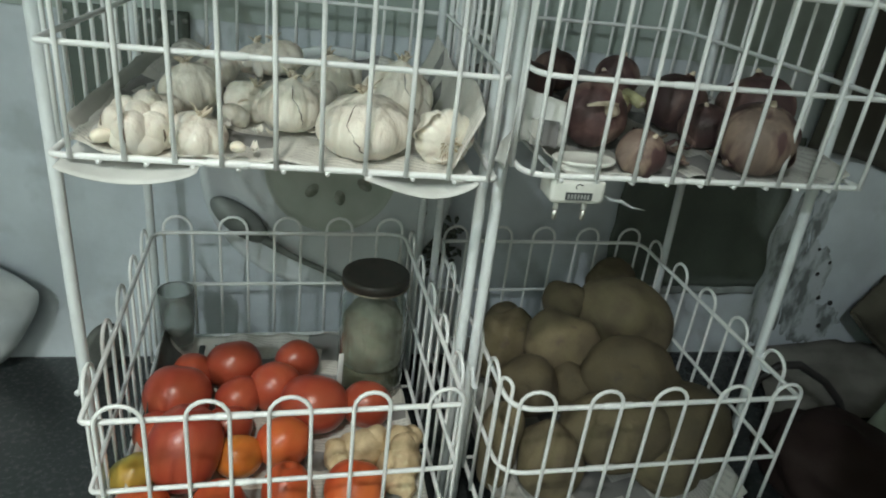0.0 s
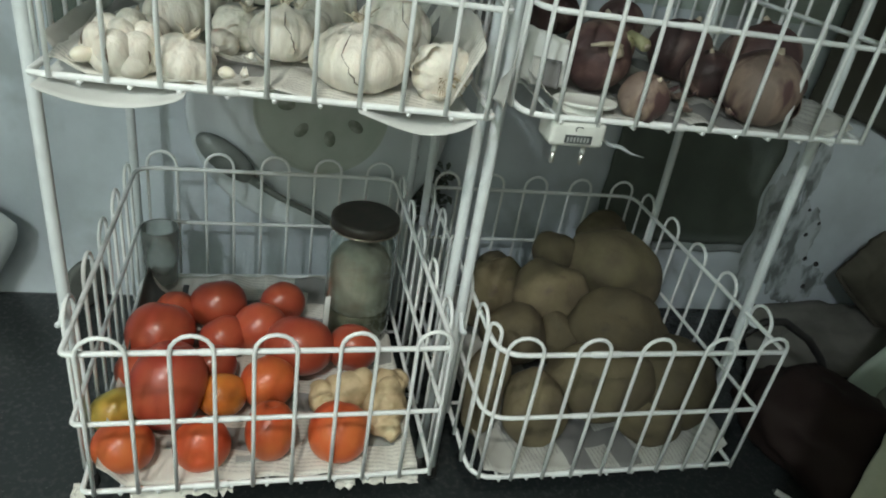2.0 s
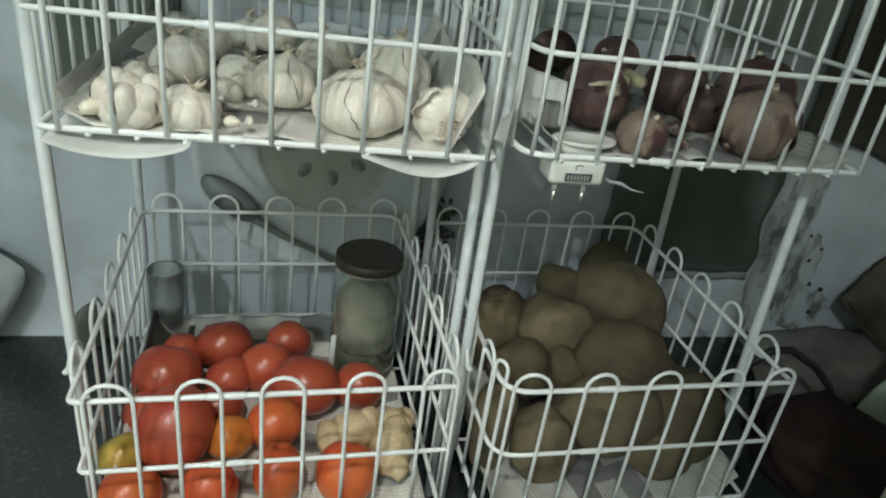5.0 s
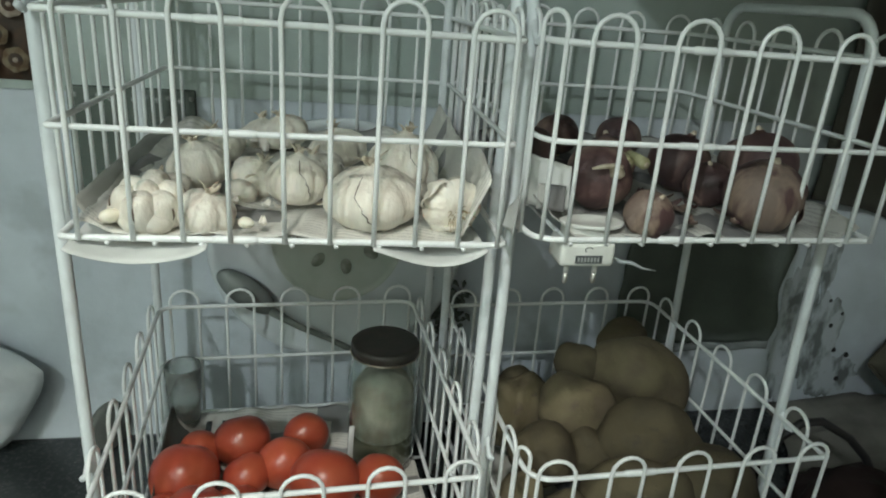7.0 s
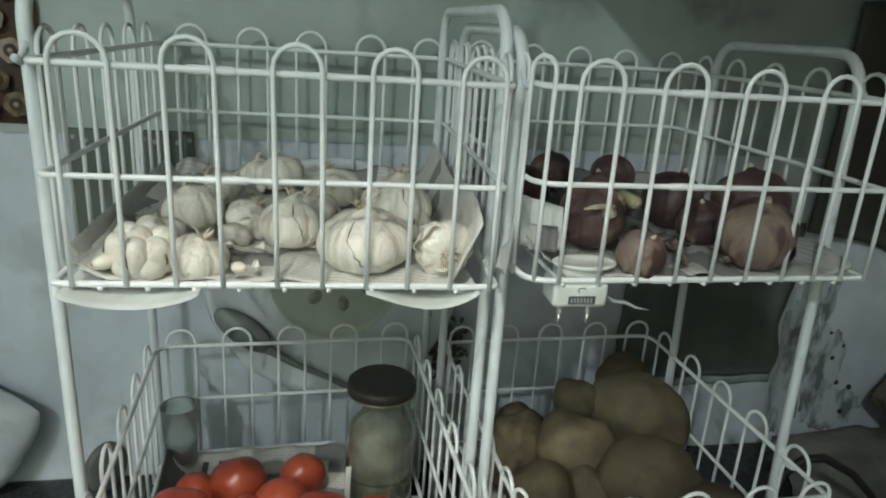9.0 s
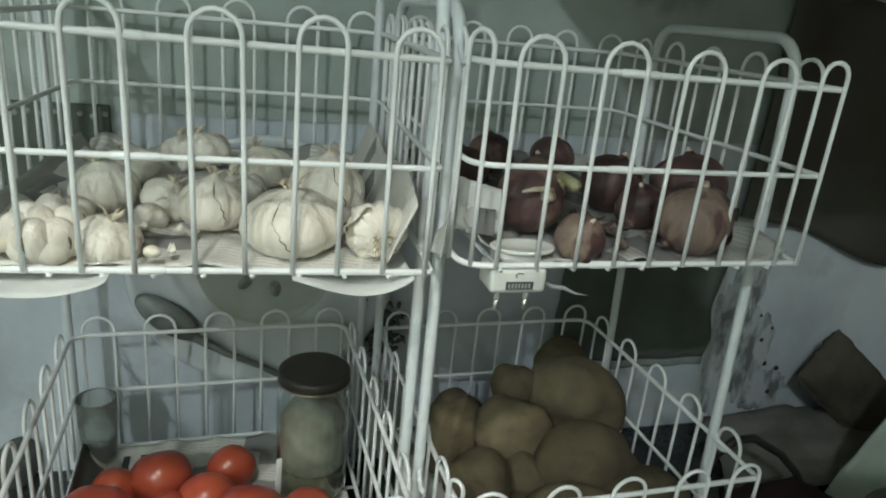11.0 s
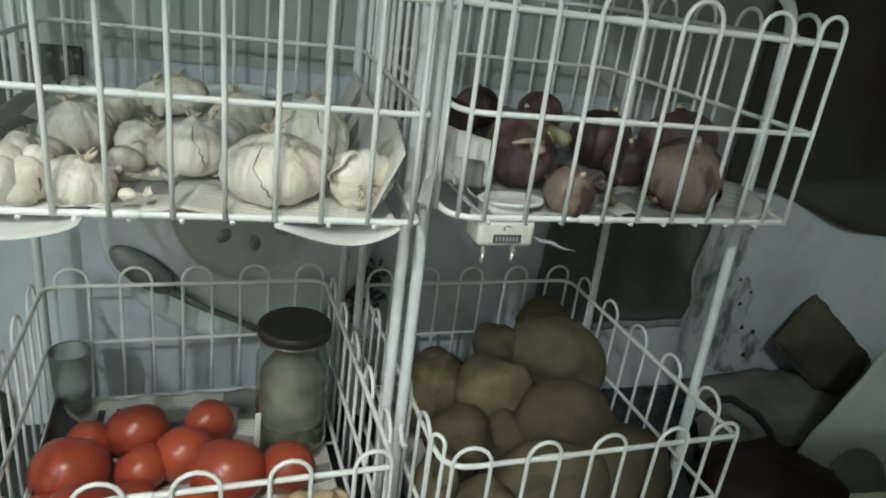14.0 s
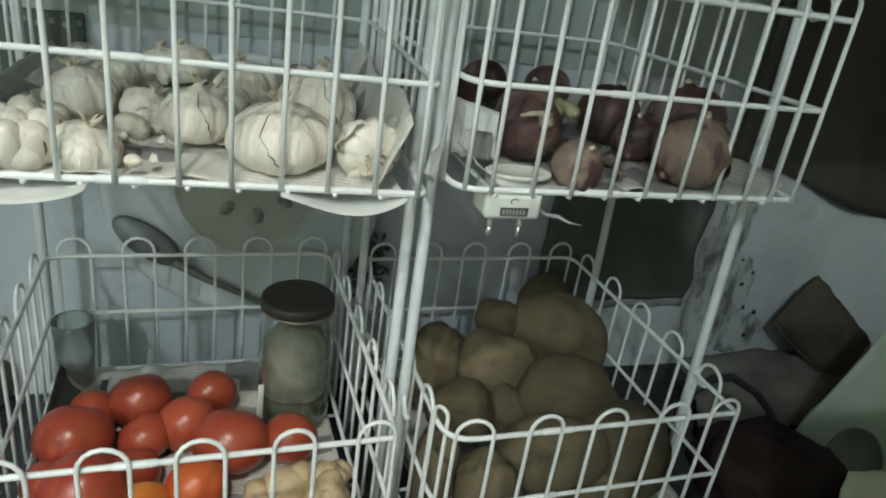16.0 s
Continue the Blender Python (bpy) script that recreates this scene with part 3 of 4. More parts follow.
def garlic_body(r, lobes, seed, tall=0.86, crease=0.22):
    rnd = random.Random(seed)
    ph, amp = rnd.random() * 6.28, [rnd.uniform(0.85, 1.12) for _ in range(lobes)]
    prof = []
    for k in range(25):
        u = k / 24
        if u < 0.72:
            a = -math.pi / 2 + (u / 0.72) * math.pi * 0.82
            prof.append((max(math.cos(a) ** 0.85, 0.0) * r, (math.sin(a) * 0.72 + 0.72) * r * tall))
        else:
            q = (u - 0.72) / 0.28
            r0 = math.cos(math.pi * 0.32) ** 0.85
            prof.append((r * (r0 * (1 - q) ** 1.7 + 0.11 * (1 - q * 0.4)), (math.sin(math.pi * 0.32) * 0.72 + 0.72 + q * 0.32) * r * tall))
    prof[0] = (0, prof[0][1])
    prof.append((0, prof[-1][1] + 0.002))
    top = prof[-1][1]

    def shape(c):
        th = math.atan2(c.y, c.x) + ph + 0.15 * math.sin(c.z / r * 2)
        w = (th / math.tau * lobes) % lobes
        i, f = int(w) % lobes, w - int(w)
        k = 1 - crease * (1 - math.sin(math.pi * f) ** 0.33)
        k *= 0.94 + 0.06 * amp[i]
        fade = max(0.0, min(1.0, 1.15 - c.z / top))
        k = 1 + (k - 1) * min(1, fade * 2)
        k *= 1 + noise.noise(Vector(c) * 60 + Vector((seed, 0, 0))) * 0.05
        return Vector((c.x * k, c.y * k, c.z - 0.1 * r * max(0, 1 - math.hypot(c.x, c.y) / (0.4 * r)) * (c.z < 0.3 * r) * -1))

    return lathe(bmesh.new(), prof, 60, shape), top


def garlic(place, r, seed, tilt=(0, 0, 0), lobes=8, roots=False, label="whole garlic bulb with papery white skin", tall=0.86, split=0):
    rnd = random.Random(seed)
    ob = thing("garlic_bulb", label, "garlic", "garlic in the basket")
    bm, top = garlic_body(r, lobes, seed, tall)
    bm.verts.ensure_lookup_table()
    crack = [bm.verts[1 + (i - 1) * 60 + (split + round(2.2 * math.sin(i * 0.28))) % 60].co.copy() for i in range(7, 20)] if split else []
    part("bulb", bm, GARLIC, ob)
    if split:
        part("split", tube(bmesh.new(), [Vector((c.x * 1.008, c.y * 1.008, c.z)) for c in crack], 0.0007, 6, radii=[0.0002] + [0.00032 + 0.00015 * math.sin(i) for i in range(11)] + [0.0002]), CRACK, ob, "dark line painted as the shaded split between two cloves")
    pts = [(0, 0, top - 0.004)]
    for k in range(1, 6):
        pts.append((0.0016 * k * math.cos(seed + k * 0.3), 0.0016 * k * math.sin(seed + k * 0.3), top - 0.004 + 0.0013 * k))
    part("stem", tube(bmesh.new(), pts, 0.002, 8, radii=[r * 0.14, r * 0.11, r * 0.09, r * 0.075, r * 0.06, r * 0.03]), STEM, ob, "dry papery stem end")
    bm = bmesh.new()
    for k in range(7):
        a = rnd.random() * 6.28
        d = Vector((math.cos(a), math.sin(a), 0))
        h, ln = rnd.uniform(0.55, 1.0), rnd.uniform(0.12, 0.30) * r
        base = Vector((0, 0, top - 0.10 * r)) + d * r * 0.10
        tube(bm, [base, base + d * ln * 0.35 + Vector((0, 0, ln * h * 0.6)), base + d * ln + Vector((0, 0, ln * h))], 0.0006, 5, radii=[0.0012, 0.0008, 0.0002])
    tagged(part("neck_shreds", bm, STEM, ob, "torn papery shreds at the neck"), kind="stuff")
    bm = bmesh.new()
    for k in range(26 if roots else 12):
        a, q = rnd.random() * 6.28, rnd.uniform(0.2, 1.0) * r * (0.34 if roots else 0.22)
        ln = rnd.uniform(0.003, 0.0075 if roots else 0.004)
        p = Vector((q * math.cos(a), q * math.sin(a), 0.001 if roots else 0.0018))
        d = Vector((math.cos(a) * 0.7, math.sin(a) * 0.7, -1 if roots else -0.15))
        tube(bm, [p, p + d * ln * 0.5, p + d * ln + Vector((rnd.uniform(-1, 1), rnd.uniform(-1, 1), 0)) * 0.001], 0.00038, 4)
    part("roots", bm, ROOT, ob, "short dry roots")
    if rnd.random() < 0.75:
        bm = bmesh.new()
        a0 = rnd.random() * 6.28

        def peel(u, v):
            th, z = a0 + (u - 0.5) * 1.1, 0.25 * r + v * r * 0.95
            q = r * (1.05 - 0.5 * v * v) + 0.003 * (1 - abs(2 * u - 1)) + 0.0025 * math.sin(u * 9 + v * 4)
            return Vector((q * math.cos(th), q * math.sin(th), z))

        part("loose_skin", thicken(sheet(bm, 10, 8, peel), 0.0003), GARLIC, ob, "loose flake of papery skin")
    return turned(ob, place, tilt)


FLOOR_LU = 0.3655
garlic((0.205, 0.049, FLOOR_LU - 0.006), 0.0365, 21, (2, -4, 20), 9, label="large whole garlic bulb with a split skin", tall=0.84, split=39)
garlic((0.264, 0.020, FLOOR_LU + 0.0125), 0.0232, 23, (-78, 0, 10), 9, True, "small garlic bulb lying with its roots showing")
garlic((0.083, 0.038, FLOOR_LU - 0.006), 0.0220, 24, (12, 10, 10), 7, label="garlic bulb lying tilted with dry stem end")
garlic((0.147, 0.078, FLOOR_LU), 0.0245, 25, (-4, 8, 40), 7, tall=1.05, split=41)
garlic((0.072, 0.124, FLOOR_LU), 0.0255, 26, (-8, -8, 90), 8, tall=1.0)
garlic((0.111, 0.114, FLOOR_LU + 0.002), 0.0210, 27, (20, 20, 10), 7)
garlic((0.103, 0.085, FLOOR_LU), 0.0135, 28, (0, 40, 60), 4, label="single small garlic clove in loose skin")
garlic((0.136, 0.255, FLOOR_LU + 0.006), 0.0250, 29, (0, -15, 20), 8)
garlic((0.188, 0.200, FLOOR_LU), 0.0285, 30, (-10, 10, 120), 9)
garlic((0.230, 0.100, FLOOR_LU), 0.0310, 31, (-4, 6, 10), 8, tall=1.15, split=46)
garlic((0.082, 0.205, FLOOR_LU), 0.0235, 32, (8, 20, 200), 8)
garlic((0.248, 0.205, FLOOR_LU), 0.0245, 33, (10, -20, 30), 8)
garlic((0.112, 0.268, FLOOR_LU), 0.0235, 34, (-8, 14, 77), 7)
garlic((0.168, 0.135, FLOOR_LU), 0.0215, 35, (-14, -8, 50), 7)
garlic((0.060, 0.080, FLOOR_LU), 0.0180, 36, (-14, -30, 50), 6)


def clove_mesh(r, seed):
    prof = [(0, 0)] + [(r * math.sin(math.pi * k / 11) ** 0.55 * (1 - 0.22 * k / 11), k / 11 * r * 2.3) for k in range(1, 11)] + [(0, r * 2.33)]

    def shape(c):
        return Vector((c.x * (0.8 if c.x > 0 else 1.05) + 0.08 * c.z * c.z / r, c.y * 0.85, c.z)) * (1 + noise.noise(Vector(c) * 80 + Vector((seed, 0, 0))) * 0.05)

    return lathe(bmesh.new(), prof, 18, shape)


def open_garlic(place, r):
    """A bulb whose cloves have come apart."""
    ob = thing("garlic_bulb", "knobbly garlic bulb with its cloves spread open", "garlic", "garlic in the basket")
    bm, top = garlic_body(r, 7, 77, 0.74, 0.26)
    part("bulb", bm, GARLIC, ob)
    for k in range(7):
        a, w = k * math.tau / 6 + 0.35, r * (0.43 + 0.04 * math.sin(k * 1.9))
        out, up = (r * 0.50, r * 0.68) if k < 6 else (0.0, r * 0.80)
        prof = [(w * math.sin(math.pi * i / 14) ** 0.8, -w * 1.35 * math.cos(math.pi * i / 14)) for i in range(15)]
        prof[0], prof[-1] = (0, prof[0][1]), (0, prof[-1][1])
        c = part("clove", lathe(bmesh.new(), prof, 22, lambda v: Vector((v.x, v.y * 1.02, v.z)) * (1 + 0.10 * noise.noise(v * 90 + Vector((k, 0, 0))))), GARLIC, ob, "pale plump garlic clove")
        c.matrix_basis = pose(out * math.cos(a), out * math.sin(a), up, 0, 12 if k < 6 else 0, math.degrees(a))
        if k < 6:
            arc = [(w * 1.01 * math.cos(t), 0.0006 * math.sin(5 * t), w * 1.35 * math.sin(t)) for t in (0.0, 0.25, 0.5, 0.75, 1.0)]
            part("slit", tube(bmesh.new(), arc, 0.0006, 5, radii=[0.0002, 0.0007, 0.0009, 0.0007, 0.0002]), CRACK, c, "dark line painted as a shaded slit in the skin")
    return turned(ob, place, (16, 4, 0))


open_garlic((0.047, 0.043, FLOOR_LU - 0.005), 0.0265)
for cx, cy, cr, ca in ((0.112, 0.020, 0.0055, 30), (0.020, 0.022, 0.0068, 80), (0.066, 0.062, 0.0055, 200)):
    c = part("garlic_clove", clove_mesh(cr, int(ca)), CLOVE)
    tagged(turned(c, (cx, cy, FLOOR_LU + cr * 1.0), (80, 10, ca)), "loose garlic clove lying on newspaper", "garlic")
skin_rnd = random.Random(9)
for k in range(14):
    sx, sy, sa = skin_rnd.uniform(0.02, 0.27), skin_rnd.uniform(0.012, 0.15), skin_rnd.uniform(0, 6.28)
    w, h = skin_rnd.uniform(0.008, 0.018), skin_rnd.uniform(0.005, 0.009)
    bm = sheet(bmesh.new(), 6, 4, lambda u, v: Vector((w * (u - 0.5), h * (v - 0.5) * (1 - (2 * u - 1) ** 2 * 0.7), 0.004 * (2 * u - 1) ** 2 + 0.002 * (2 * v - 1) ** 2)))
    c = part("garlic_skin", thicken(bm, 0.0003), GARLIC)
    tagged(turned(c, (sx, sy, FLOOR_LU + 0.0015), (skin_rnd.uniform(-14, 14), skin_rnd.uniform(-14, 14), math.degrees(sa))), "loose flake of dry garlic skin", "garlic skin", "loose garlic skins")


# ---------- onions ----------
def onion(place, r, seed, tilt=(0, 0, 0), mat=ONION, label="red onion with glossy dry skin", flat=0.9, cut=False):
    rnd = random.Random(seed)
    ob = thing("onion", label, "onion", "onions in the basket")
    prof = [(0, 0)]
    for k in range(1, 22):
        u = k / 22
        a = -math.pi / 2 + u * math.pi * 0.93
        prof.append((r * math.cos(a) ** 0.9 + (0.0 if u < 0.9 else 0.0), r * flat * (1 + math.sin(a))))
    zt = prof[-1][1]
    prof += [(r * 0.17, zt + r * 0.05), (r * 0.13, zt + r * 0.10), (r * 0.10, zt + r * 0.14), (0, zt + r * 0.14)]

    def shape(c):
        th = math.atan2(c.y, c.x)
        k = 1 + 0.02 * math.sin(th * 5 + seed) + noise.noise(Vector(c) * 45 + Vector((seed, 3, 0))) * 0.06
        return Vector((c.x * k, c.y * k, c.z))

    part("bulb", lathe(bmesh.new(), prof, 44, shape), mat, ob)
    part("neck", tube(bmesh.new(), [(0, 0, zt + r * 0.04), (0.001, 0, zt + r * 0.16), (0.002, 0.001, zt + r * 0.24)], 0.002, 8,
                      radii=[r * 0.24, r * 0.22, r * 0.20] if cut else [r * 0.13, r * 0.09, r * 0.06]), STEM, ob, "pale cut neck" if cut else "dry neck")
    bm = bmesh.new()
    for k in range(12):
        a = rnd.random() * 6.28
        q = rnd.uniform(0.02, 0.12) * r
        tube(bm, [(q * math.cos(a), q * math.sin(a), 0.001), (2 * q * math.cos(a), 2 * q * math.sin(a), -0.0012)], 0.0004, 4)
    part("roots", bm, ROOT, ob)

    def peel(u, v):
        th, z = seed + (u - 0.5) * 1.5, zt * (0.25 + 0.6 * v)
        q = math.sqrt(max(0.05, 1 - ((z / zt) * 2 - 1) ** 2)) * r * 1.03 + 0.002 * math.sin(u * 8 + v * 5)
        return Vector((q * math.cos(th), q * math.sin(th), z))

    part("loose_skin", thicken(sheet(bmesh.new(), 10, 8, peel), 0.0003), mat, ob)
    return turned(ob, place, tilt)


FLOOR_RU = 0.3715
onion((0.390, 0.092, FLOOR_RU + 0.016), 0.0270, 41, (66, 12, 0), ONION, "red onion lying with its pale cut neck forward", cut=True)
onion((0.411, 0.027, FLOOR_RU - 0.004), 0.0190, 42, (30, 8, 0), ONION_PALE, "small pale pink onion with peeling skin")
onion((0.518, 0.038, FLOOR_RU - 0.003), 0.0312, 43, (10, -14, 40), ONION_PALE, "large onion half pale and half dark purple skin")
onion((0.566, 0.100, FLOOR_RU + 0.004), 0.0320, 44, (-10, 10, 80), ONION)
onion((0.490, 0.134, FLOOR_RU), 0.0290, 45, (8, 12, 10), ONION)
onion((0.508, 0.090, FLOOR_RU), 0.0210, 46, (-12, -20, 70), ONION)
onion((0.418, 0.245, FLOOR_RU + 0.004), 0.0235, 47, (0, 10, 120), ONION)
onion((0.478, 0.235, FLOOR_RU + 0.006), 0.0235, 48, (10, 0, 20), ONION)
onion((0.366, 0.170, FLOOR_RU), 0.0255, 49, (-10, 8, 60), ONION)
onion((0.430, 0.135, FLOOR_RU), 0.0260, 50, (20, 8, 160), ONION)
onion((0.580, 0.165, FLOOR_RU), 0.0240, 51, (0, 20, 30), ONION)
for k in range(16):
    sx, sy = 0.435 + 0.115 * skin_rnd.random(), 0.012 + 0.11 * skin_rnd.random()
    w, h = skin_rnd.uniform(0.012, 0.026), skin_rnd.uniform(0.006, 0.012)
    bm = sheet(bmesh.new(), 6, 4, lambda u, v: Vector((w * (u - 0.5), h * (v - 0.5) * (1 - (2 * u - 1) ** 2 * 0.7), 0.005 * (2 * u - 1) ** 2 + 0.002 * (2 * v - 1) ** 2)))
    c = part("onion_skin", thicken(bm, 0.0003), ONION_PALE if k % 3 else ONION)
    tagged(turned(c, (sx, sy, FLOOR_RU + 0.0015), (skin_rnd.uniform(-12, 12), skin_rnd.uniform(-12, 12), skin_rnd.uniform(0, 360))), "loose flake of dry purple onion skin", "onion skin", "loose onion skins")
stub = part("spring_onion_stub", tube(bmesh.new(), [(0.372, 0.042, 0.4105), (0.381, 0.043, 0.4120), (0.392, 0.045, 0.4125), (0.399, 0.046, 0.4115)], 0.0018, 8, radii=[0.0010, 0.0019, 0.0021, 0.0012]), STEM)
tagged(stub, "pale dry onion stalk lying across a red onion", "onion stalk")


for cx, cy, cz, cr, rz in ((0.410, 0.060, 0.4100, 0.0062, 6), (0.399, 0.060, 0.4080, 0.0050, -14), (0.428, 0.064, 0.4095, 0.0052, 18)):
    st = thing("cut_stalk", "pale green cut onion stalk end among the onions", "onion stalk", "cut onion stalks")
    part("stalk", lathe(bmesh.new(), [(0, 0), (cr * 0.8, 0), (cr, 0.002), (cr * 0.92, 0.014), (cr * 0.8, 0.022), (0, 0.022)], 20), STALK, st)
    part("core", lathe(bmesh.new(), [(0, -0.0006), (cr * 0.42, -0.0005), (cr * 0.46, 0.0004), (0, 0.0004)], 14), STEM, st, "paler cut core")
    st.matrix_basis = pose(cx, cy, cz, -80, 0, rz)


# ---------- tomatoes ----------
def tomato(place, r, seed, mat=TOMATO, tall=0.86, tilt=None, label="ripe red tomato with smooth shiny skin"):
    rnd = random.Random(seed)
    ob = thing("tomato", label, "tomato", "tomatoes in the basket")
    prof = [(0, -r * tall * 0.96)]
    for k in range(1, 24):
        a = -math.pi / 2 + k / 24 * math.pi
        prof.append((r * math.cos(a) ** 0.82, r * tall * math.sin(a)))
    prof.append((0, r * tall * 0.90))

    def shape(c):
        th = math.atan2(c.y, c.x)
        q = math.hypot(c.x, c.y) / r
        top = max(0.0, c.z / (r * tall))
        k = 1 + 0.022 * math.sin(th * 5 + seed) * top + noise.noise(Vector(c) * 25 + Vector((seed, 0, 7))) * 0.06
        z = c.z - r * 0.09 * max(0.0, 1 - q / 0.45) ** 2 * (1 if c.z > 0 else -0.3)
        return Vector((c.x * k, c.y * k, z))

    part("fruit", lathe(bmesh.new(), prof, 40, shape), mat, ob)
    part("stem_scar", lathe(bmesh.new(), [(0, r * tall * 0.76), (r * 0.13, r * tall * 0.78), (r * 0.10, r * tall * 0.81), (0, r * tall * 0.80)], 12), CALYX, ob, "brown stem scar")
    return turned(ob, place, tilt or (rnd.uniform(-85, -25), rnd.uniform(-30, 30), rnd.uniform(-20, 20)))


RIPE_ORANGE = "orange-red tomato with smooth shiny skin"
tomato((0.030, 0.0085, 0.043), 0.0255, 61, TOMATO_ORANGE, tilt=(-40, 10, 0), label=RIPE_ORANGE)
tomato((0.092, 0.0105, 0.042), 0.0250, 62, TOMATO_ORANGE, tilt=(78, -8, 0), label="orange tomato lying with its scar forward")
tomato((0.150, 0.017, 0.050), 0.0225, 63, TOMATO_ORANGE, 1.2, (-10, 8, 30), "oval orange-red plum tomato")
tomato((0.211, 0.0185, 0.046), 0.0280, 64, TOMATO_ORANGE, 1.0, tilt=(-40, 15, 0), label=RIPE_ORANGE)
tomato((0.058, 0.060, 0.066), 0.0330, 65, TOMATO, 1.22, (-22, 10, 0))
tomato((0.104, 0.066, 0.048), 0.0235, 66, TOMATO_YELLOW, tilt=(-50, 0, 0), label="yellow-orange tomato with smooth skin")
tomato((0.145, 0.080, 0.051), 0.0270, 67, TOMATO_ORANGE, label=RIPE_ORANGE)
tomato((0.014, 0.050, 0.046), 0.0215, 68, TOMATO_GREEN, label="half-ripe yellow-green tomato with smooth skin", tilt=(-30, -30, 0))
tomato((0.037, 0.142, 0.061), 0.0335, 69, TOMATO, 0.95, (-35, 10, 0))
tomato((0.096, 0.152, 0.050), 0.0250, 78, TOMATO)
tomato((0.060, 0.100, 0.052), 0.0230, 79, TOMATO)
tomato((0.086, 0.205, 0.055), 0.0305, 70, TOMATO)
tomato((0.044, 0.200, 0.048), 0.0235, 71, TOMATO)
tomato((0.155, 0.217, 0.050), 0.0255, 72, TOMATO)
tomato((0.133, 0.165, 0.053), 0.0290, 73, TOMATO)
tomato((0.174, 0.128, 0.059), 0.0355, 74, TOMATO, 0.85)
tomato((0.230, 0.134, 0.052), 0.0275, 75, TOMATO)
tomato((0.027, 0.098, 0.049), 0.0250, 76, TOMATO)
tomato((0.090, 0.112, 0.046), 0.0240, 77, TOMATO)


# ---------- ginger ----------
def ginger(place, knobs, seed, turn):
    ob = thing("ginger_root", "knobbly pale brown ginger root with ringed skin", "ginger", "ginger roots")
    first = None
    for k, (x, y, z, r, l, a) in enumerate(knobs):
        bm = bmesh.new()
        pts = [Vector((x + math.cos(a) * l * (t / 9 - 0.5), y + math.sin(a) * l * (t / 9 - 0.5), z + 0.002 * math.sin(t + seed))) for t in range(10)]
        rad = [r * (0.25 + 0.75 * math.sin(math.pi * (t + 0.6) / 10.2) ** 0.55) * (1 + 0.07 * math.sin(t * 2.4 + k)) for t in range(10)]
        tube(bm, pts, r, 16, radii=rad)
        for v in bm.verts:
            v.co += v.co.normalized() * noise.noise(v.co * 110 + Vector((seed, k, 0))) * 0.0025
        part("knob", bm, GINGER, ob)
    return turned(ob, place, (0, 0, turn))


ginger((0.216, 0.068, 0.046), [(0, 0, 0, 0.021, 0.056, 0.2), (-0.018, -0.008, 0.004, 0.013, 0.034, 1.8), (0.016, 0.006, 0.008, 0.013, 0.03, 1.0)], 2, 0)
ginger((0.257, 0.052, 0.046), [(0, 0, 0.0, 0.021, 0.062, 1.3), (0.006, 0.022, 0.010, 0.014, 0.036, 0.5), (-0.004, -0.022, -0.002, 0.013, 0.038, 2.2), (0.004, 0.006, 0.017, 0.012, 0.032, 0.9)], 5, 0)


# ---------- potatoes ----------
def potato(place, size, seed, turn, label="earthy brown potato with rough skin", tilt=0):
    bm = bmesh.new()
    bmesh.ops.create_icosphere(bm, subdivisions=4, radius=1.0)
    for v in bm.verts:
        d = v.co.copy()
        k = 1 + noise.noise(d * 1.0 + Vector((seed * 3.1, 0, 0))) * 0.24 + noise.noise(d * 2.6 + Vector((0, seed, 0))) * 0.06
        for e in range(6):
            h = Vector((math.sin(seed + e * 2.1), math.cos(seed * 1.7 + e * 1.3), math.sin(seed * 0.6 + e * 3.3))).normalized()
            k -= 0.04 * math.exp(-((d - h).length / 0.10) ** 2)
        v.co = Vector((d.x * size[0], d.y * size[1], d.z * size[2])) * k
    ob = part("potato", bm, POTATO)
    return tagged(turned(ob, place, (0, tilt, turn)), label, "potato", "potatoes in the basket")


BIG = "large earthy brown potato on top of the heap"
for k, (x, y, z, a, b, c, turn, tilt) in enumerate((
        (0.401, 0.205, 0.080, 0.040, 0.034, 0.046, 10, 12), (0.486, 0.250, 0.112, 0.030, 0.030, 0.028, 40, 0),
        (0.452, 0.172, 0.106, 0.043, 0.036, 0.037, 10, 8),
        (0.393, 0.104, 0.098, 0.035, 0.032, 0.031, 15, 6), (0.453, 0.132, 0.072, 0.029, 0.030, 0.030, 60, 0), (0.553, 0.278, 0.130, 0.034, 0.026, 0.026, 0, 0))):
    potato((x, y, z), (a, b, c), k + 1, turn, tilt=tilt)
for k, (x, y, z, a, b, c, turn, tilt) in enumerate((
        (0.556, 0.222, 0.107, 0.064, 0.044, 0.046, -12, 26), (0.514, 0.116, 0.092, 0.057, 0.042, 0.045, -10, 6), (0.484, 0.060, 0.070, 0.060, 0.040, 0.044, -6, 8))):
    potato((x, y, z), (a, b, c), k + 11, turn, BIG, tilt)
for k, (x, y, z, a, b, c, turn, tilt) in enumerate((
        (0.406, 0.042, 0.053, 0.032, 0.030, 0.041, 0, -14), (0.355, 0.056, 0.064, 0.021, 0.028, 0.052, 0, 6), (0.560, 0.066, 0.064, 0.056, 0.052, 0.052, 10, 20),
        (0.535, 0.036, 0.046, 0.036, 0.030, 0.030, 0, 0), (0.550, 0.160, 0.052, 0.045, 0.045, 0.036, 50, 0), (0.420, 0.265, 0.055, 0.040, 0.036, 0.038, 80, 0),
        (0.500, 0.245, 0.060, 0.045, 0.040, 0.042, 30, 0), (0.455, 0.190, 0.048, 0.040, 0.040, 0.032, 5, 0))):
    potato((x, y, z), (a, b, c), k + 21, turn, tilt=tilt)


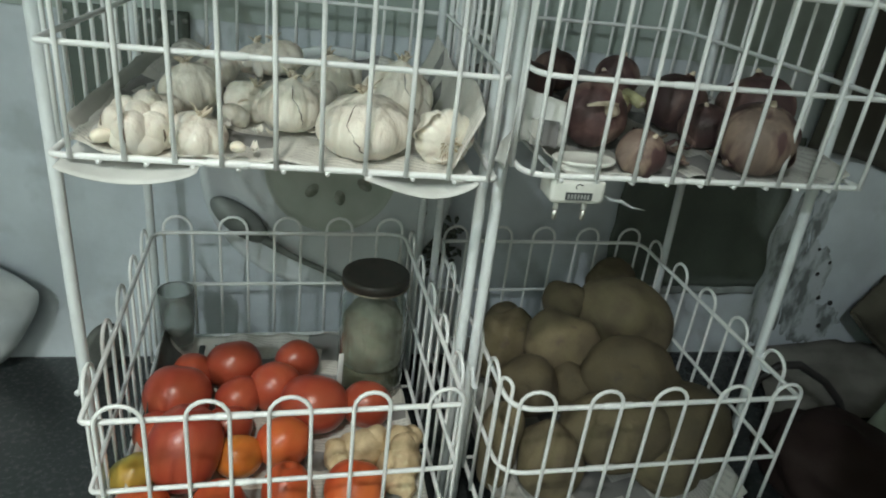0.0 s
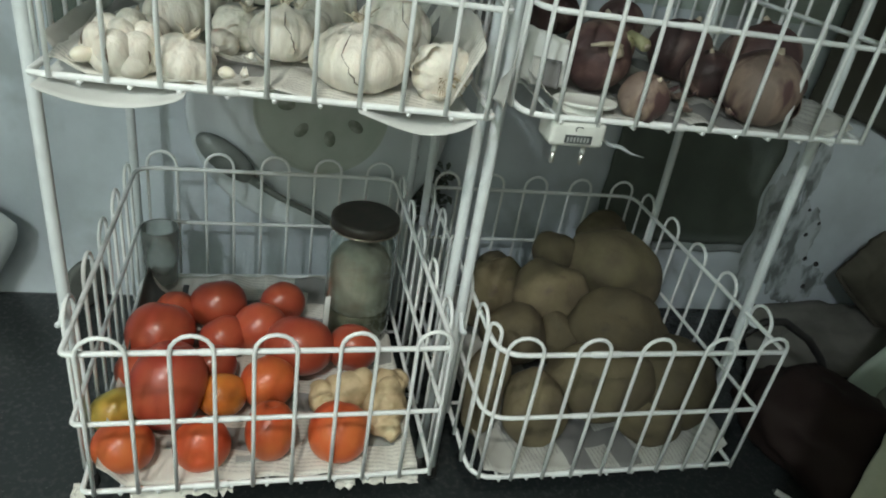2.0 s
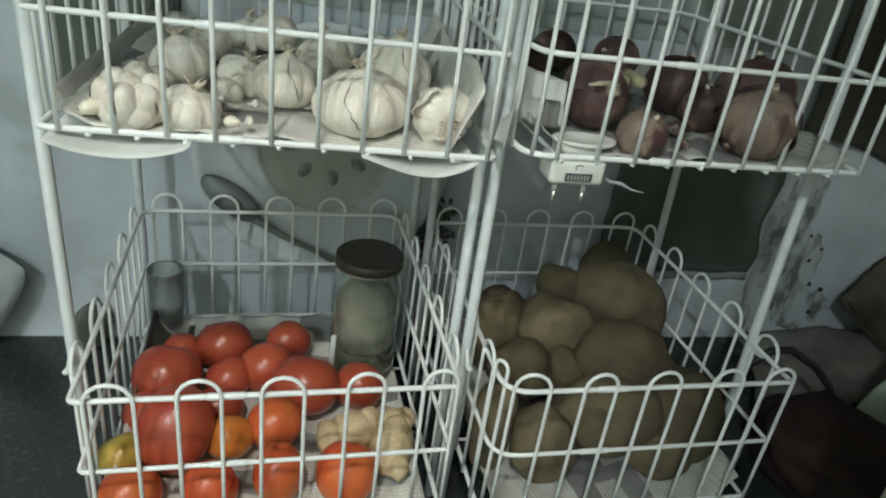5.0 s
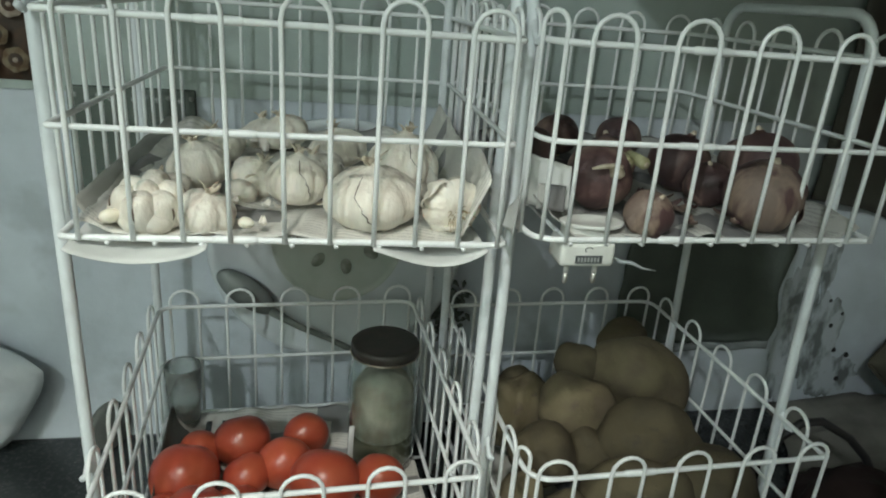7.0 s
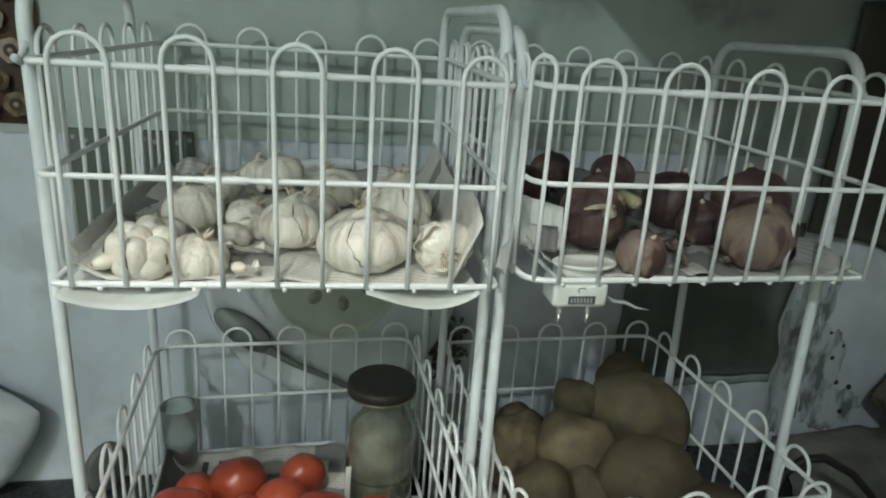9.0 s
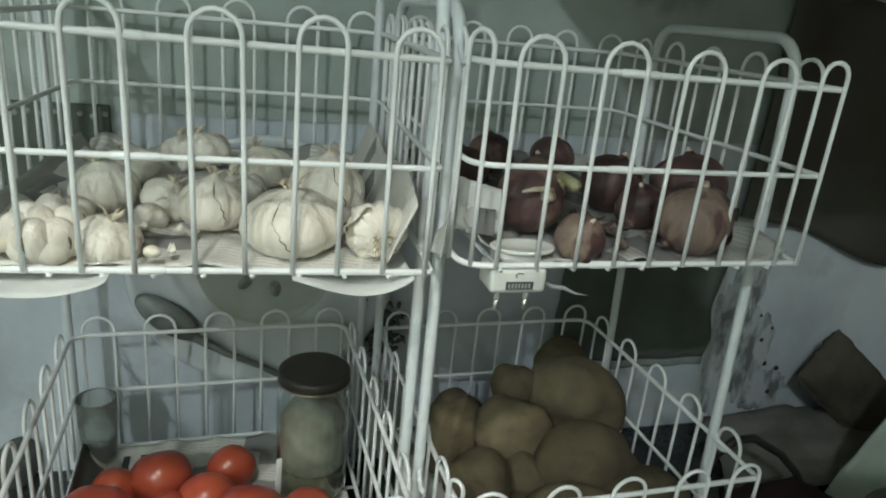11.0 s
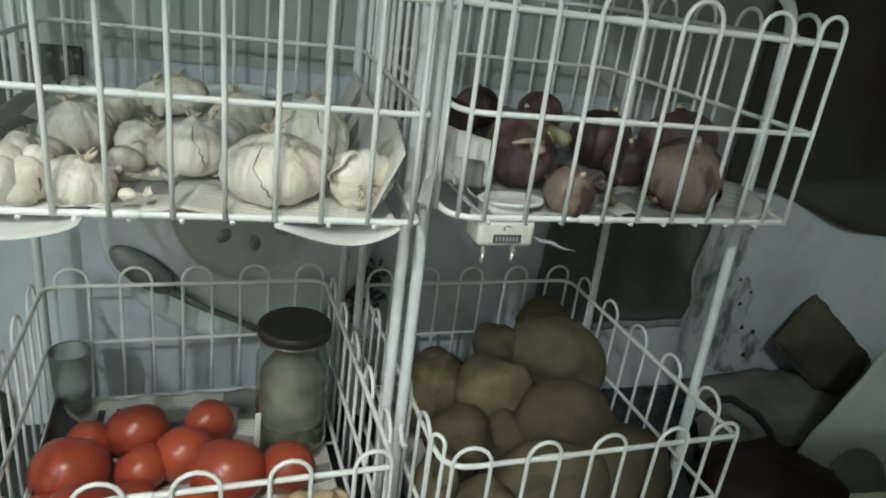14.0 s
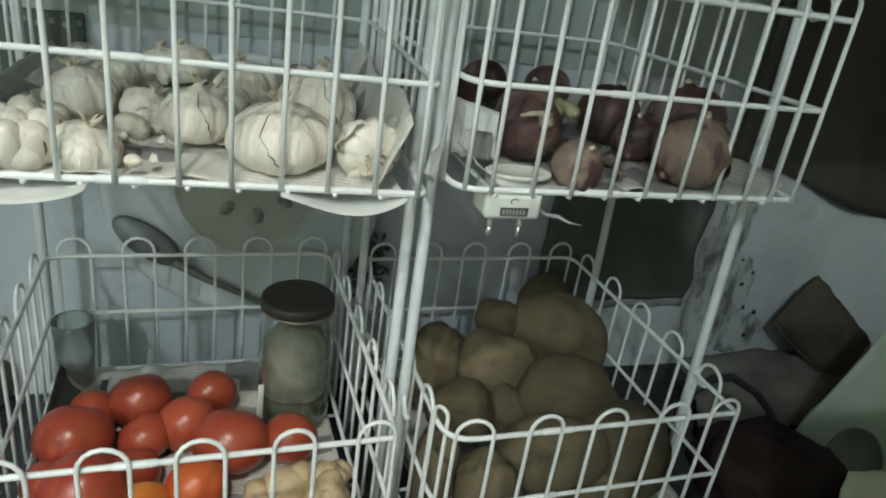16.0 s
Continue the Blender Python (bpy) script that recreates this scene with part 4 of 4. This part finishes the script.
# ---------- jar ----------
jar = thing("glass_jar", "tall glass jar with a brown lid, half full", "jar", place=(0.238, 0.200, 0.0225))
GH = 0.149
outer = [(0, 0), (0.034, 0), (0.0372, 0.004), (0.0376, 0.02), (0.0376, 0.119), (0.0355, 0.131), (0.0318, 0.139), (0.0312, GH), (0.0296, GH)]
inner = [(0.0296, 0.138), (0.0335, 0.130), (0.0354, 0.118), (0.0354, 0.02), (0.035, 0.006), (0, 0.005)]
part("glass", lathe(bmesh.new(), outer + inner, 48), GLASS, jar)
lid = part("lid", lathe(bmesh.new(), [(0.0325, GH - 0.006), (0.0362, GH - 0.006), (0.0366, GH + 0.001), (0.0362, GH + 0.0045), (0.0345, GH + 0.0060), (0.030, GH + 0.0054), (0.012, GH + 0.0050), (0, GH + 0.0050)], 48), LID, jar, "dark brown metal screw lid")
part("lid_edge", tube(bmesh.new(), [(0.0364 * math.cos(a * math.tau / 40), 0.0364 * math.sin(a * math.tau / 40), GH - 0.0055) for a in range(40)], 0.0009, 6, True), LID_EDGE, lid, "worn bare metal rim")
part("filling", lathe(bmesh.new(), [(0, 0.043), (0.032, 0.044), (0.0335, 0.048), (0.0335, 0.100), (0.026, 0.112), (0.012, 0.120), (0, 0.117)], 36,
                      lambda c: Vector((c.x, c.y, c.z)) * (1 + noise.noise(Vector((c.x * 90, c.y * 90, c.z * 30))) * 0.05)), FILLING, jar, "pale crumpled filling")
part("dregs", lathe(bmesh.new(), [(0, 0.008), (0.033, 0.0085), (0.0345, 0.022), (0.0345, 0.038), (0.030, 0.044), (0, 0.0455)], 36,
                    lambda c: Vector((c.x, c.y, c.z)) * (1 + noise.noise(Vector(c) * 90) * 0.02)), DREGS, jar, "dark greenish layer below the filling")
tag = part("tag_strip", box(bmesh.new(), -0.003, 0.003, -0.0008, 0.0008, 0.0, 0.062, 0.0006), PAPER, jar, "narrow pale strip against the glass")
tag.matrix_basis = pose(-0.037, -0.028, 0.006, 0, 2, 20)

cup = thing("glass_tumbler", "small greenish glass tumbler standing in the basket corner", "glass", place=(0.0145, 0.281, 0.0275))
part("glass", lathe(bmesh.new(), [(0, 0), (0.0150, 0), (0.0165, 0.003), (0.0190, 0.040), (0.0205, 0.078), (0.0200, 0.0795), (0.0190, 0.078), (0.0172, 0.040), (0.0150, 0.009), (0, 0.008)], 36), GREEN_GLASS, cup)

# ---------- charger ----------
ch = thing("phone_charger", "white two-pin plug charger hanging through the basket floor", "charger", place=(0.3625, 0.016, 0.3440))
part("body", box(bmesh.new(), -0.0215, 0.0215, -0.013, 0.016, 0.0, 0.0195, 0.004, 3), PLASTIC, ch)
lab = part("rating_label", box(bmesh.new(), -0.010, 0.011, -0.0138, -0.0128, 0.0035, 0.0095), INK, ch, "small dark printed label", smooth=False)
for k in range(7):
    part("print_bar", box(bmesh.new(), -0.0085 + 0.0026 * k, -0.0070 + 0.0026 * k, -0.0141, -0.0137, 0.0047, 0.0083), GREY_INK, lab, smooth=False)
part("mark", tube(bmesh.new(), [(0.003 * math.cos(a * 0.5), -0.0131, 0.0140 + 0.002 * math.sin(a * 0.5)) for a in range(1, 9)], 0.0004, 5), INK, ch)
part("flange", lathe(bmesh.new(), [(0, 0.0285), (0.0240, 0.0285), (0.0252, 0.0295), (0.0252, 0.0312), (0.0240, 0.0318), (0.0225, 0.0312), (0, 0.0312)], 36, lambda c: Vector((c.x + 0.006, c.y * 0.62 + 0.004, c.z))), PLASTIC, ch, "flat oval white top")
part("neck", box(bmesh.new(), -0.016, 0.018, -0.006, 0.012, 0.0185, 0.029, 0.002), PLASTIC, ch)
for px in (-0.0125, 0.0105):
    pin = part("pin", lathe(bmesh.new(), [(0, -0.008), (0.0021, -0.008), (0.0021, 0.001), (0, 0.001)], 12), PLASTIC, ch, "white sleeved plug pin")
    pin.location = (px, -0.004, 0)
    tip = part("tip", lathe(bmesh.new(), [(0, -0.017), (0.0012, -0.0165), (0.0019, -0.015), (0.0019, -0.0079), (0, -0.0079)], 12), BRASS, pin, "bare metal pin tip")
bit = part("twisted_wrap", tube(bmesh.new(), [(0.387, 0.020, 0.349), (0.396, 0.018, 0.343), (0.407, 0.020, 0.341), (0.416, 0.018, 0.337), (0.429, 0.020, 0.334)], 0.002, 6, radii=[0.0008, 0.0016, 0.0019, 0.0010, 0.0003]), BAG)
bit.parent = ch
bit.matrix_parent_inverse = Matrix.Translation(-Vector(ch.location))

# ---------- behind the racks ----------
plate = thing("dinner_plate", "large white plate with a green leaf pattern standing against the wall", "plate", place=(0.192, BACK - 0.006, 0.233))
plate.scale = (0.93, 1.0, 0.93)
prof = [(0.086, 0.0075), (0.118, 0.0130), (0.151, 0.0185), (0.1545, 0.0220), (0.1640, 0.0230), (0.1660, 0.0205), (0.1635, 0.0180), (0.119, 0.0085), (0.086, 0.0030)]
pl = part("rim", lathe(bmesh.new(), prof, 72), PLATE_WHITE, plate, "plain pale rim with a raised edge")
pl.matrix_basis = pose(0, 0, 0, 90, 0, 0)
well = part("well", lathe(bmesh.new(), [(0, 0.0035), (0.078, 0.0035), (0.0835, 0.0050), (0.0862, 0.0078), (0.0875, 0.0070), (0.0862, 0.0025), (0, 0.0020)], 64), PLATE_GREEN, plate, "pale green hollow centre")
well.matrix_basis = pose(0, 0, 0, 90, 0, 0)
for k in range(8):
    a = k * math.tau / 8 + 0.15
    o = part("leaf_motif", lathe(bmesh.new(), [(0, 0.0007), (0.0082, 0.0006), (0.0088, 0.0002), (0.0088, 0)], 20, lambda c: Vector((c.x * 1.3 * (1 - 12 * c.y * (c.x > 0)), c.y * 0.85, c.z))), MOTIF, plate, "dark green leaf pattern")
    o.matrix_basis = pose(0.004 + 0.050 * math.cos(a), -0.0036, 0.012 + 0.050 * math.sin(a), 90, -math.degrees(a), 0)
part("plate_rest", box(bmesh.new(), 0.054, 0.074, -0.022, 0.004, -0.2985, -0.1500, 0.002), WALL, plate)
ladle = thing("steel_ladle", "dark steel serving spoon hanging before the plate", "spoon", place=(0.083, BACK - 0.034, 0.174))
sp = bmesh.new()
lathe(sp, [(0, 0.010), (0.018, 0.008), (0.024, 0.002), (0.026, -0.001), (0.0248, -0.001), (0.0225, 0.001), (0.017, 0.0065), (0, 0.0085)], 32, lambda c: Vector((c.x * 1.6, c.y * 0.72, c.z)))
bowl = part("bowl", sp, STEEL_DARK, ladle)
bowl.matrix_basis = pose(0, 0, 0, 90, 40, 0)
part("handle", tube(bmesh.new(), [(0.028, -0.002, -0.024), (0.062, -0.004, -0.045), (0.100, -0.003, -0.064), (0.135, 0.0, -0.086), (0.152, 0.006, -0.098)], 0.003, 10, radii=[0.006, 0.0042, 0.0036, 0.0045, 0.005]), STEEL_DARK, ladle)
# flat dark sheet: the onion basket's wall shade put in as colour
hanging = thing("basket_shade", "dark green sheet painted as the onion basket's shade on the wall", "cloth", place=(0.582, BACK - 0.006, 0.076))
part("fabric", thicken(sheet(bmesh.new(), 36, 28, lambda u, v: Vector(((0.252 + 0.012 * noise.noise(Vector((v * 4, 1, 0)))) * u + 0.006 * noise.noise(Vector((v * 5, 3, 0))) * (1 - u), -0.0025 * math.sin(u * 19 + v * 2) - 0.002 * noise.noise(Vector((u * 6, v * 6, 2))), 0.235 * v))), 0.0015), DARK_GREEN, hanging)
part("hem", thicken(sheet(bmesh.new(), 24, 3, lambda u, v: Vector((0.252 * u, -0.0025 * math.sin(u * 19), -0.0125 + 0.012 * v))), 0.0015), SHADE_EDGE, hanging, "dull grey strip painted as the lower edge of the shade")
# dark sheet over the upper right wall, shade put in as colour
bc = bmesh.new()
sheet(bc, 30, 24, lambda u, v: Vector((0.835 + 0.50 * u + 0.012 * noise.noise(Vector((v * 3, 7, 0))) * (1 - u), BACK - 0.012 - 0.007 * math.sin(u * 17 + v * 2), 0.300 - 0.120 * u + 0.008 * math.sin(u * 9) + (0.30 + 0.09 * u) * v)))
tagged(part("wall_shade_sheet", thicken(bc, 0.002), SHADE_BROWN), "dark brown sheet painted as the shade high on the right wall", "cloth")
wall = bpy.data.objects["wall_back"]
for sx, sz, rx, rz, seed in ((0.876, 0.095, 0.034, 0.135, 3.0), (0.926, 0.075, 0.034, 0.085, 9.0), (0.965, 0.005, 0.050, 0.040, 14.0), (0.905, 0.205, 0.016, 0.060, 19.0)):
    bm = bmesh.new()
    ring = []
    for k in range(72):
        a = k * math.tau / 72
        w = 0.9 + 0.35 * noise.noise(Vector((math.cos(a) * 1.3 + seed, math.sin(a) * 1.3, seed))) + 0.25 * noise.noise(Vector((math.cos(a) * 5 + seed, math.sin(a) * 5, 1)))
        ring.append(bm.verts.new((sx + rx * math.cos(a) * w, BACK - 0.0012, sz + rz * math.sin(a) * w)))
    bmesh.ops.triangle_fill(bm, use_beauty=True, edges=[bm.edges.new((ring[k], ring[(k + 1) % 72])) for k in range(72)])
    bmesh.ops.solidify(bm, geom=bm.faces[:], thickness=0.0008 + 0.0001 * seed)
    bmesh.ops.recalc_face_normals(bm, faces=bm.faces)
    part("stain", bm, STAIN, wall, "dark flaking damp stain", smooth=False)
# short dark strokes scattered round one upright rod
bristles = bmesh.new()
vr = random.Random(4)
for k in range(170):
    p = Vector((0.334 + vr.gauss(0, 0.010), BACK - 0.014 + vr.uniform(-0.008, 0.004), 0.142 + vr.gauss(0, 0.017)))
    q = p + Vector((vr.uniform(-1, 1), vr.uniform(-0.3, 0.3), vr.uniform(-1, 1))) * 0.012
    tube(bristles, [p, (p + q) / 2 + Vector((0, 0, 0.002)), q], 0.003, 5, radii=[0.0012, 0.0034, 0.0008])
tube(bristles, [(0.334, BACK - 0.010, 0.10), (0.335, BACK - 0.012, 0.17), (0.338, BACK - 0.010, 0.29)], 0.004, 8)
tagged(part("dark_bristles", bristles, DARK_GREEN), "dark bristly bunch round a thin rod at the wall", "brush")
for x, z, r in ((0.983, 0.045, 0.0045), (0.978, 0.003, 0.0045), (0.938, 0.098, 0.0050), (0.952, 0.118, 0.0040), (0.957, 0.055, 0.0045), (0.925, 0.140, 0.0036)):
    nail = part("wall_plug", lathe(bmesh.new(), [(0, 0.003), (r * 0.7, 0.0028), (r, 0.0), (r, -0.004), (0, -0.004)], 14), BLACK)
    nail.matrix_basis = pose(x, BACK - 0.0005, z, 90, 0, 0)
    tagged(nail, "dark plugged hole in the stained wall", "wall plug", "wall plugs")

# floral cloth and dark band on the wall
cloth = thing("floral_cloth", "brown cloth with ochre flowers hung on the wall", "cloth", place=(-0.30, BACK - 0.008, 0.41))
part("fabric", thicken(sheet(bmesh.new(), 30, 16, lambda u, v: Vector((-0.30 + 0.484 * u, -0.003 * math.sin(u * 26), 0.28 * v))), 0.002), FLORAL_BROWN, cloth)
fr = random.Random(12)
for k in range(81):
    row, col = divmod(k, 9)
    fx, fz, rr = -0.115 + 0.034 * col + 0.017 * (row % 2) + fr.uniform(-0.004, 0.004), 0.018 + 0.030 * row + fr.uniform(-0.004, 0.004), fr.uniform(0.011, 0.0145)
    if fx > 0.170:
        continue
    col_mat = (FLORAL_OCHRE, FLORAL_PINK, FLORAL_OCHRE, FLORAL_PALE)[fr.randrange(4)]
    fl = part("flower", lathe(bmesh.new(), [(0, 0.0012), (rr * 0.9, 0.001), (rr, 0)], 20, lambda c: Vector((c.x * (1 + 0.06 * math.sin(6 * math.atan2(c.y, c.x))), c.y * (1 + 0.06 * math.sin(6 * math.atan2(c.y, c.x))), c.z))), col_mat, cloth)
    fl.matrix_basis = pose(fx, -0.0055, fz, 90, 0, 0)
    ey = part("flower_eye", lathe(bmesh.new(), [(0, 0.001), (rr * 0.52, 0.0008), (rr * 0.56, 0)], 12), FLORAL_BROWN, fl)
    ey.location = (0, 0, 0.001)
    pip = part("flower_pip", lathe(bmesh.new(), [(0, 0.0008), (rr * 0.20, 0.0006), (rr * 0.22, 0)], 8), FLORAL_PALE, fl)
    pip.location = (0, 0, 0.0019)
for k in range(7):
    lf = part("leaf", lathe(bmesh.new(), [(0, 0.0008), (0.0055, 0.0006), (0.006, 0)], 3), FLORAL_PALE, cloth, "small pale leaf")
    lf.matrix_basis = pose(0.030 + 0.021 * k, -0.0062, 0.034 + 0.22 * ((k * 0.618) % 1.0), 90, 30 * k, 0)
band = thing("patterned_box", "dark patterned packet standing behind the garlic basket", "box", place=(-0.030, BACK - 0.004, 0.345))
part("packet", box(bmesh.new(), -0.070, 0.062, -0.006, 0.003, -0.060, 0.062, 0.002), DARK_GREEN, band)
for k in range(11):
    d = part("dot", lathe(bmesh.new(), [(0, 0.001), (0.0028, 0.0008), (0.003, 0)], 10), GREY_INK, band)
    d.matrix_basis = pose(-0.062 + 0.012 * k, -0.006, 0.053 - 0.003 * (k % 2), 90, 0, 0)

# packet and lid at the foot of the wall
def pillow(u, v, side):
    """Half of a filled flat packet, pinched along its edges."""
    p, q = 2 * u - 1, 2 * v - 1
    puff = max(0.0, (1 - p ** 4) * (1 - q ** 4)) ** 0.55
    crease = 0.006 * noise.noise(Vector((u * 5, v * 4, side))) + 0.0045 * abs(noise.noise(Vector((u * 13, v * 11, side + 4)))) + 0.001 * noise.noise(Vector((u * 30, v * 26, side)))
    return Vector((0.106 * p * (1 - 0.10 * q ** 4), side * (0.021 * puff + crease * puff), 0.068 * q * (1 - 0.12 * p ** 4)))


pk = thing("plastic_packet", "filled white plastic packet leaning on the wall", "packet", place=(-0.268, BACK - 0.034, 0.066))
pk.rotation_euler = (radians(-4), radians(30), 0)
for side in (-1, 1):
    part("film", sheet(bmesh.new(), 44, 32, lambda u, v: pillow(u, v, side)), BAG, pk)
ld = thing("jar_lid", "dark round lid leaning against the wall", "lid", place=(-0.086, BACK - 0.030, COUNTER + 0.033))
lb = part("disc", lathe(bmesh.new(), [(0, 0.003), (0.027, 0.003), (0.0300, 0.001), (0.0310, -0.006), (0.0300, -0.006), (0.0285, 0.0), (0, 0.0005)], 36), DARK_GREY, ld)
lb.matrix_basis = pose(0, 0, 0, 84, 0, 58)

# right-hand clutter
mb = bmesh.new()
bmesh.ops.create_icosphere(mb, subdivisions=4, radius=1.0)
for v in mb.verts:
    d = v.co.copy()
    k = 1 + 0.24 * noise.noise(d * 1.9 + Vector((3, 1, 0))) + 0.10 * noise.noise(d * 4.5) + 0.03 * abs(noise.noise(d * 11))
    v.co = Vector((d.x * 0.080, d.y * 0.092, max(d.z, -0.80) * 0.056)) * k
mbag = thing("hand_bag", "dark maroon bag with a black handle on the counter", "bag", place=(0.776, 0.058, COUNTER + 0.047))
part("pouch", mb, MAROON, mbag)
part("handle", tube(bmesh.new(), [(-0.118, 0.058, -0.036), (-0.115, 0.058, 0.040), (-0.100, 0.058, 0.088), (-0.078, 0.058, 0.107), (-0.052, 0.058, 0.108), (-0.008, 0.058, 0.083), (0.022, 0.058, 0.055), (0.045, 0.050, 0.018), (0.052, 0.040, -0.014)], 0.0048, 12), BLACK, mbag, "thick black curved handle")
def sack_side(u, v, side):
    """Half of a limp flat sack, thick in the middle and frayed along its edges."""
    p, q = 2 * u - 1, 2 * v - 1
    puff = max(0.0, (1 - p ** 6) * (1 - q ** 6)) ** 0.5
    sag = 0.006 * noise.noise(Vector((u * 4, v * 3, side))) + 0.003 * abs(noise.noise(Vector((u * 11, v * 8, side + 2))))
    fray = 0.004 * noise.noise(Vector((u * 9, v * 9, 5)))
    return Vector((0.092 * p + fray, side * (0.018 + sag) * puff, 0.048 * q + fray))


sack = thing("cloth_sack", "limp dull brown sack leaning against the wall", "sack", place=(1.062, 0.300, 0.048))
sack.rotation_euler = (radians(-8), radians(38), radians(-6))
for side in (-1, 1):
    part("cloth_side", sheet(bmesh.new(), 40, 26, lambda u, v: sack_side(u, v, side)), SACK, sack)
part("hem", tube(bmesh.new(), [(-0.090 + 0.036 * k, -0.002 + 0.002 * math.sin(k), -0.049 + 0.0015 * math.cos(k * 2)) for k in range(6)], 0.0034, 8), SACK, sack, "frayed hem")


def leaning(name, mat, a, b, c, d, thick, label, category, seed, amp=1.0):
    """A sagging sheet between four corners."""
    a, b, c, d = (Vector(p) for p in (a, b, c, d))

    def f(u, v):
        p = (a * (1 - v) + b * v) * (1 - u) + (d * (1 - v) + c * v) * u
        return p + Vector((0.008 * amp * noise.noise(Vector((u * 4, v * 4, seed))) + 0.003 * amp * noise.noise(Vector((u * 12, v * 12, seed))), 0, (0.3 + 0.7 * v) * amp * (0.009 * noise.noise(Vector((u * 5, v * 5, seed + 5))) + 0.004 * noise.noise(Vector((u * 14, v * 9, seed))))))

    return tagged(part(name, thicken(sheet(bmesh.new(), 20, 16, f), thick), mat), label, category)


leaning("green_cloth", PALE_GREEN, (0.868, 0.145, COUNTER + 0.008), (0.985, 0.145, 0.170), (1.20, 0.08, 0.17), (1.10, 0.00, COUNTER + 0.008), 0.003,
        "pale green plastic sheet leaning beside the bag", "plastic sheet", 3)
leaning("cream_board", CREAM, (0.690, -0.085, COUNTER + 0.008), (0.773, -0.018, 0.086), (1.02, -0.06, 0.090), (0.94, -0.19, COUNTER + 0.008), 0.003,
        "cream cloth draped at the end of the counter", "cloth", 8)
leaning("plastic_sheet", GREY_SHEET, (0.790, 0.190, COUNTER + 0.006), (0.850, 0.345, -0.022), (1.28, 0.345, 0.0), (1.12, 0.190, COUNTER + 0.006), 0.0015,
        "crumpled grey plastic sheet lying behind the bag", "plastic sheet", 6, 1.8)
# raised ovals added in place of the leaves printed on the green sheet
for x, y, z, turn in ((0.878, 0.052, 0.024, -50), (0.945, 0.012, 0.024, -50)):
    s = thing("leaf_oval", "raised dull green oval standing in for a leaf printed on the sheet", "dish", "oval dishes", (x, y, z))
    bw = part("bowl", lathe(bmesh.new(), [(0, -0.010), (0.018, -0.009), (0.026, -0.004), (0.0285, 0.0), (0.0300, 0.0006), (0.0305, -0.0006), (0.027, -0.006), (0.018, -0.0115), (0, -0.0125)], 40, lambda c: Vector((c.x, c.y * 1.45, c.z))), LEAF_PRINT, s)
    bw.matrix_basis = pose(0, 0, 0, 72, 0, turn)
    ft = part("foot", box(bmesh.new(), -0.018, 0.018, -0.004, 0.020, COUNTER - z, -0.036, 0.002), LEAF_PRINT, s)
pen = thing("white_pen", "slim white pen lying on the black counter", "pen", place=(0.716, -0.016, COUNTER + 0.004))
barrel = part("barrel", tube(bmesh.new(), [(-0.014, 0.018, 0.0), (0.035, -0.045, 0.0)], 0.0036, 10), PLASTIC, pen)
part("tip", tube(bmesh.new(), [(-0.014, 0.018, 0.0), (-0.0165, 0.0212, 0.0)], 0.002, 8, radii=[0.003, 0.001]), INK, pen)
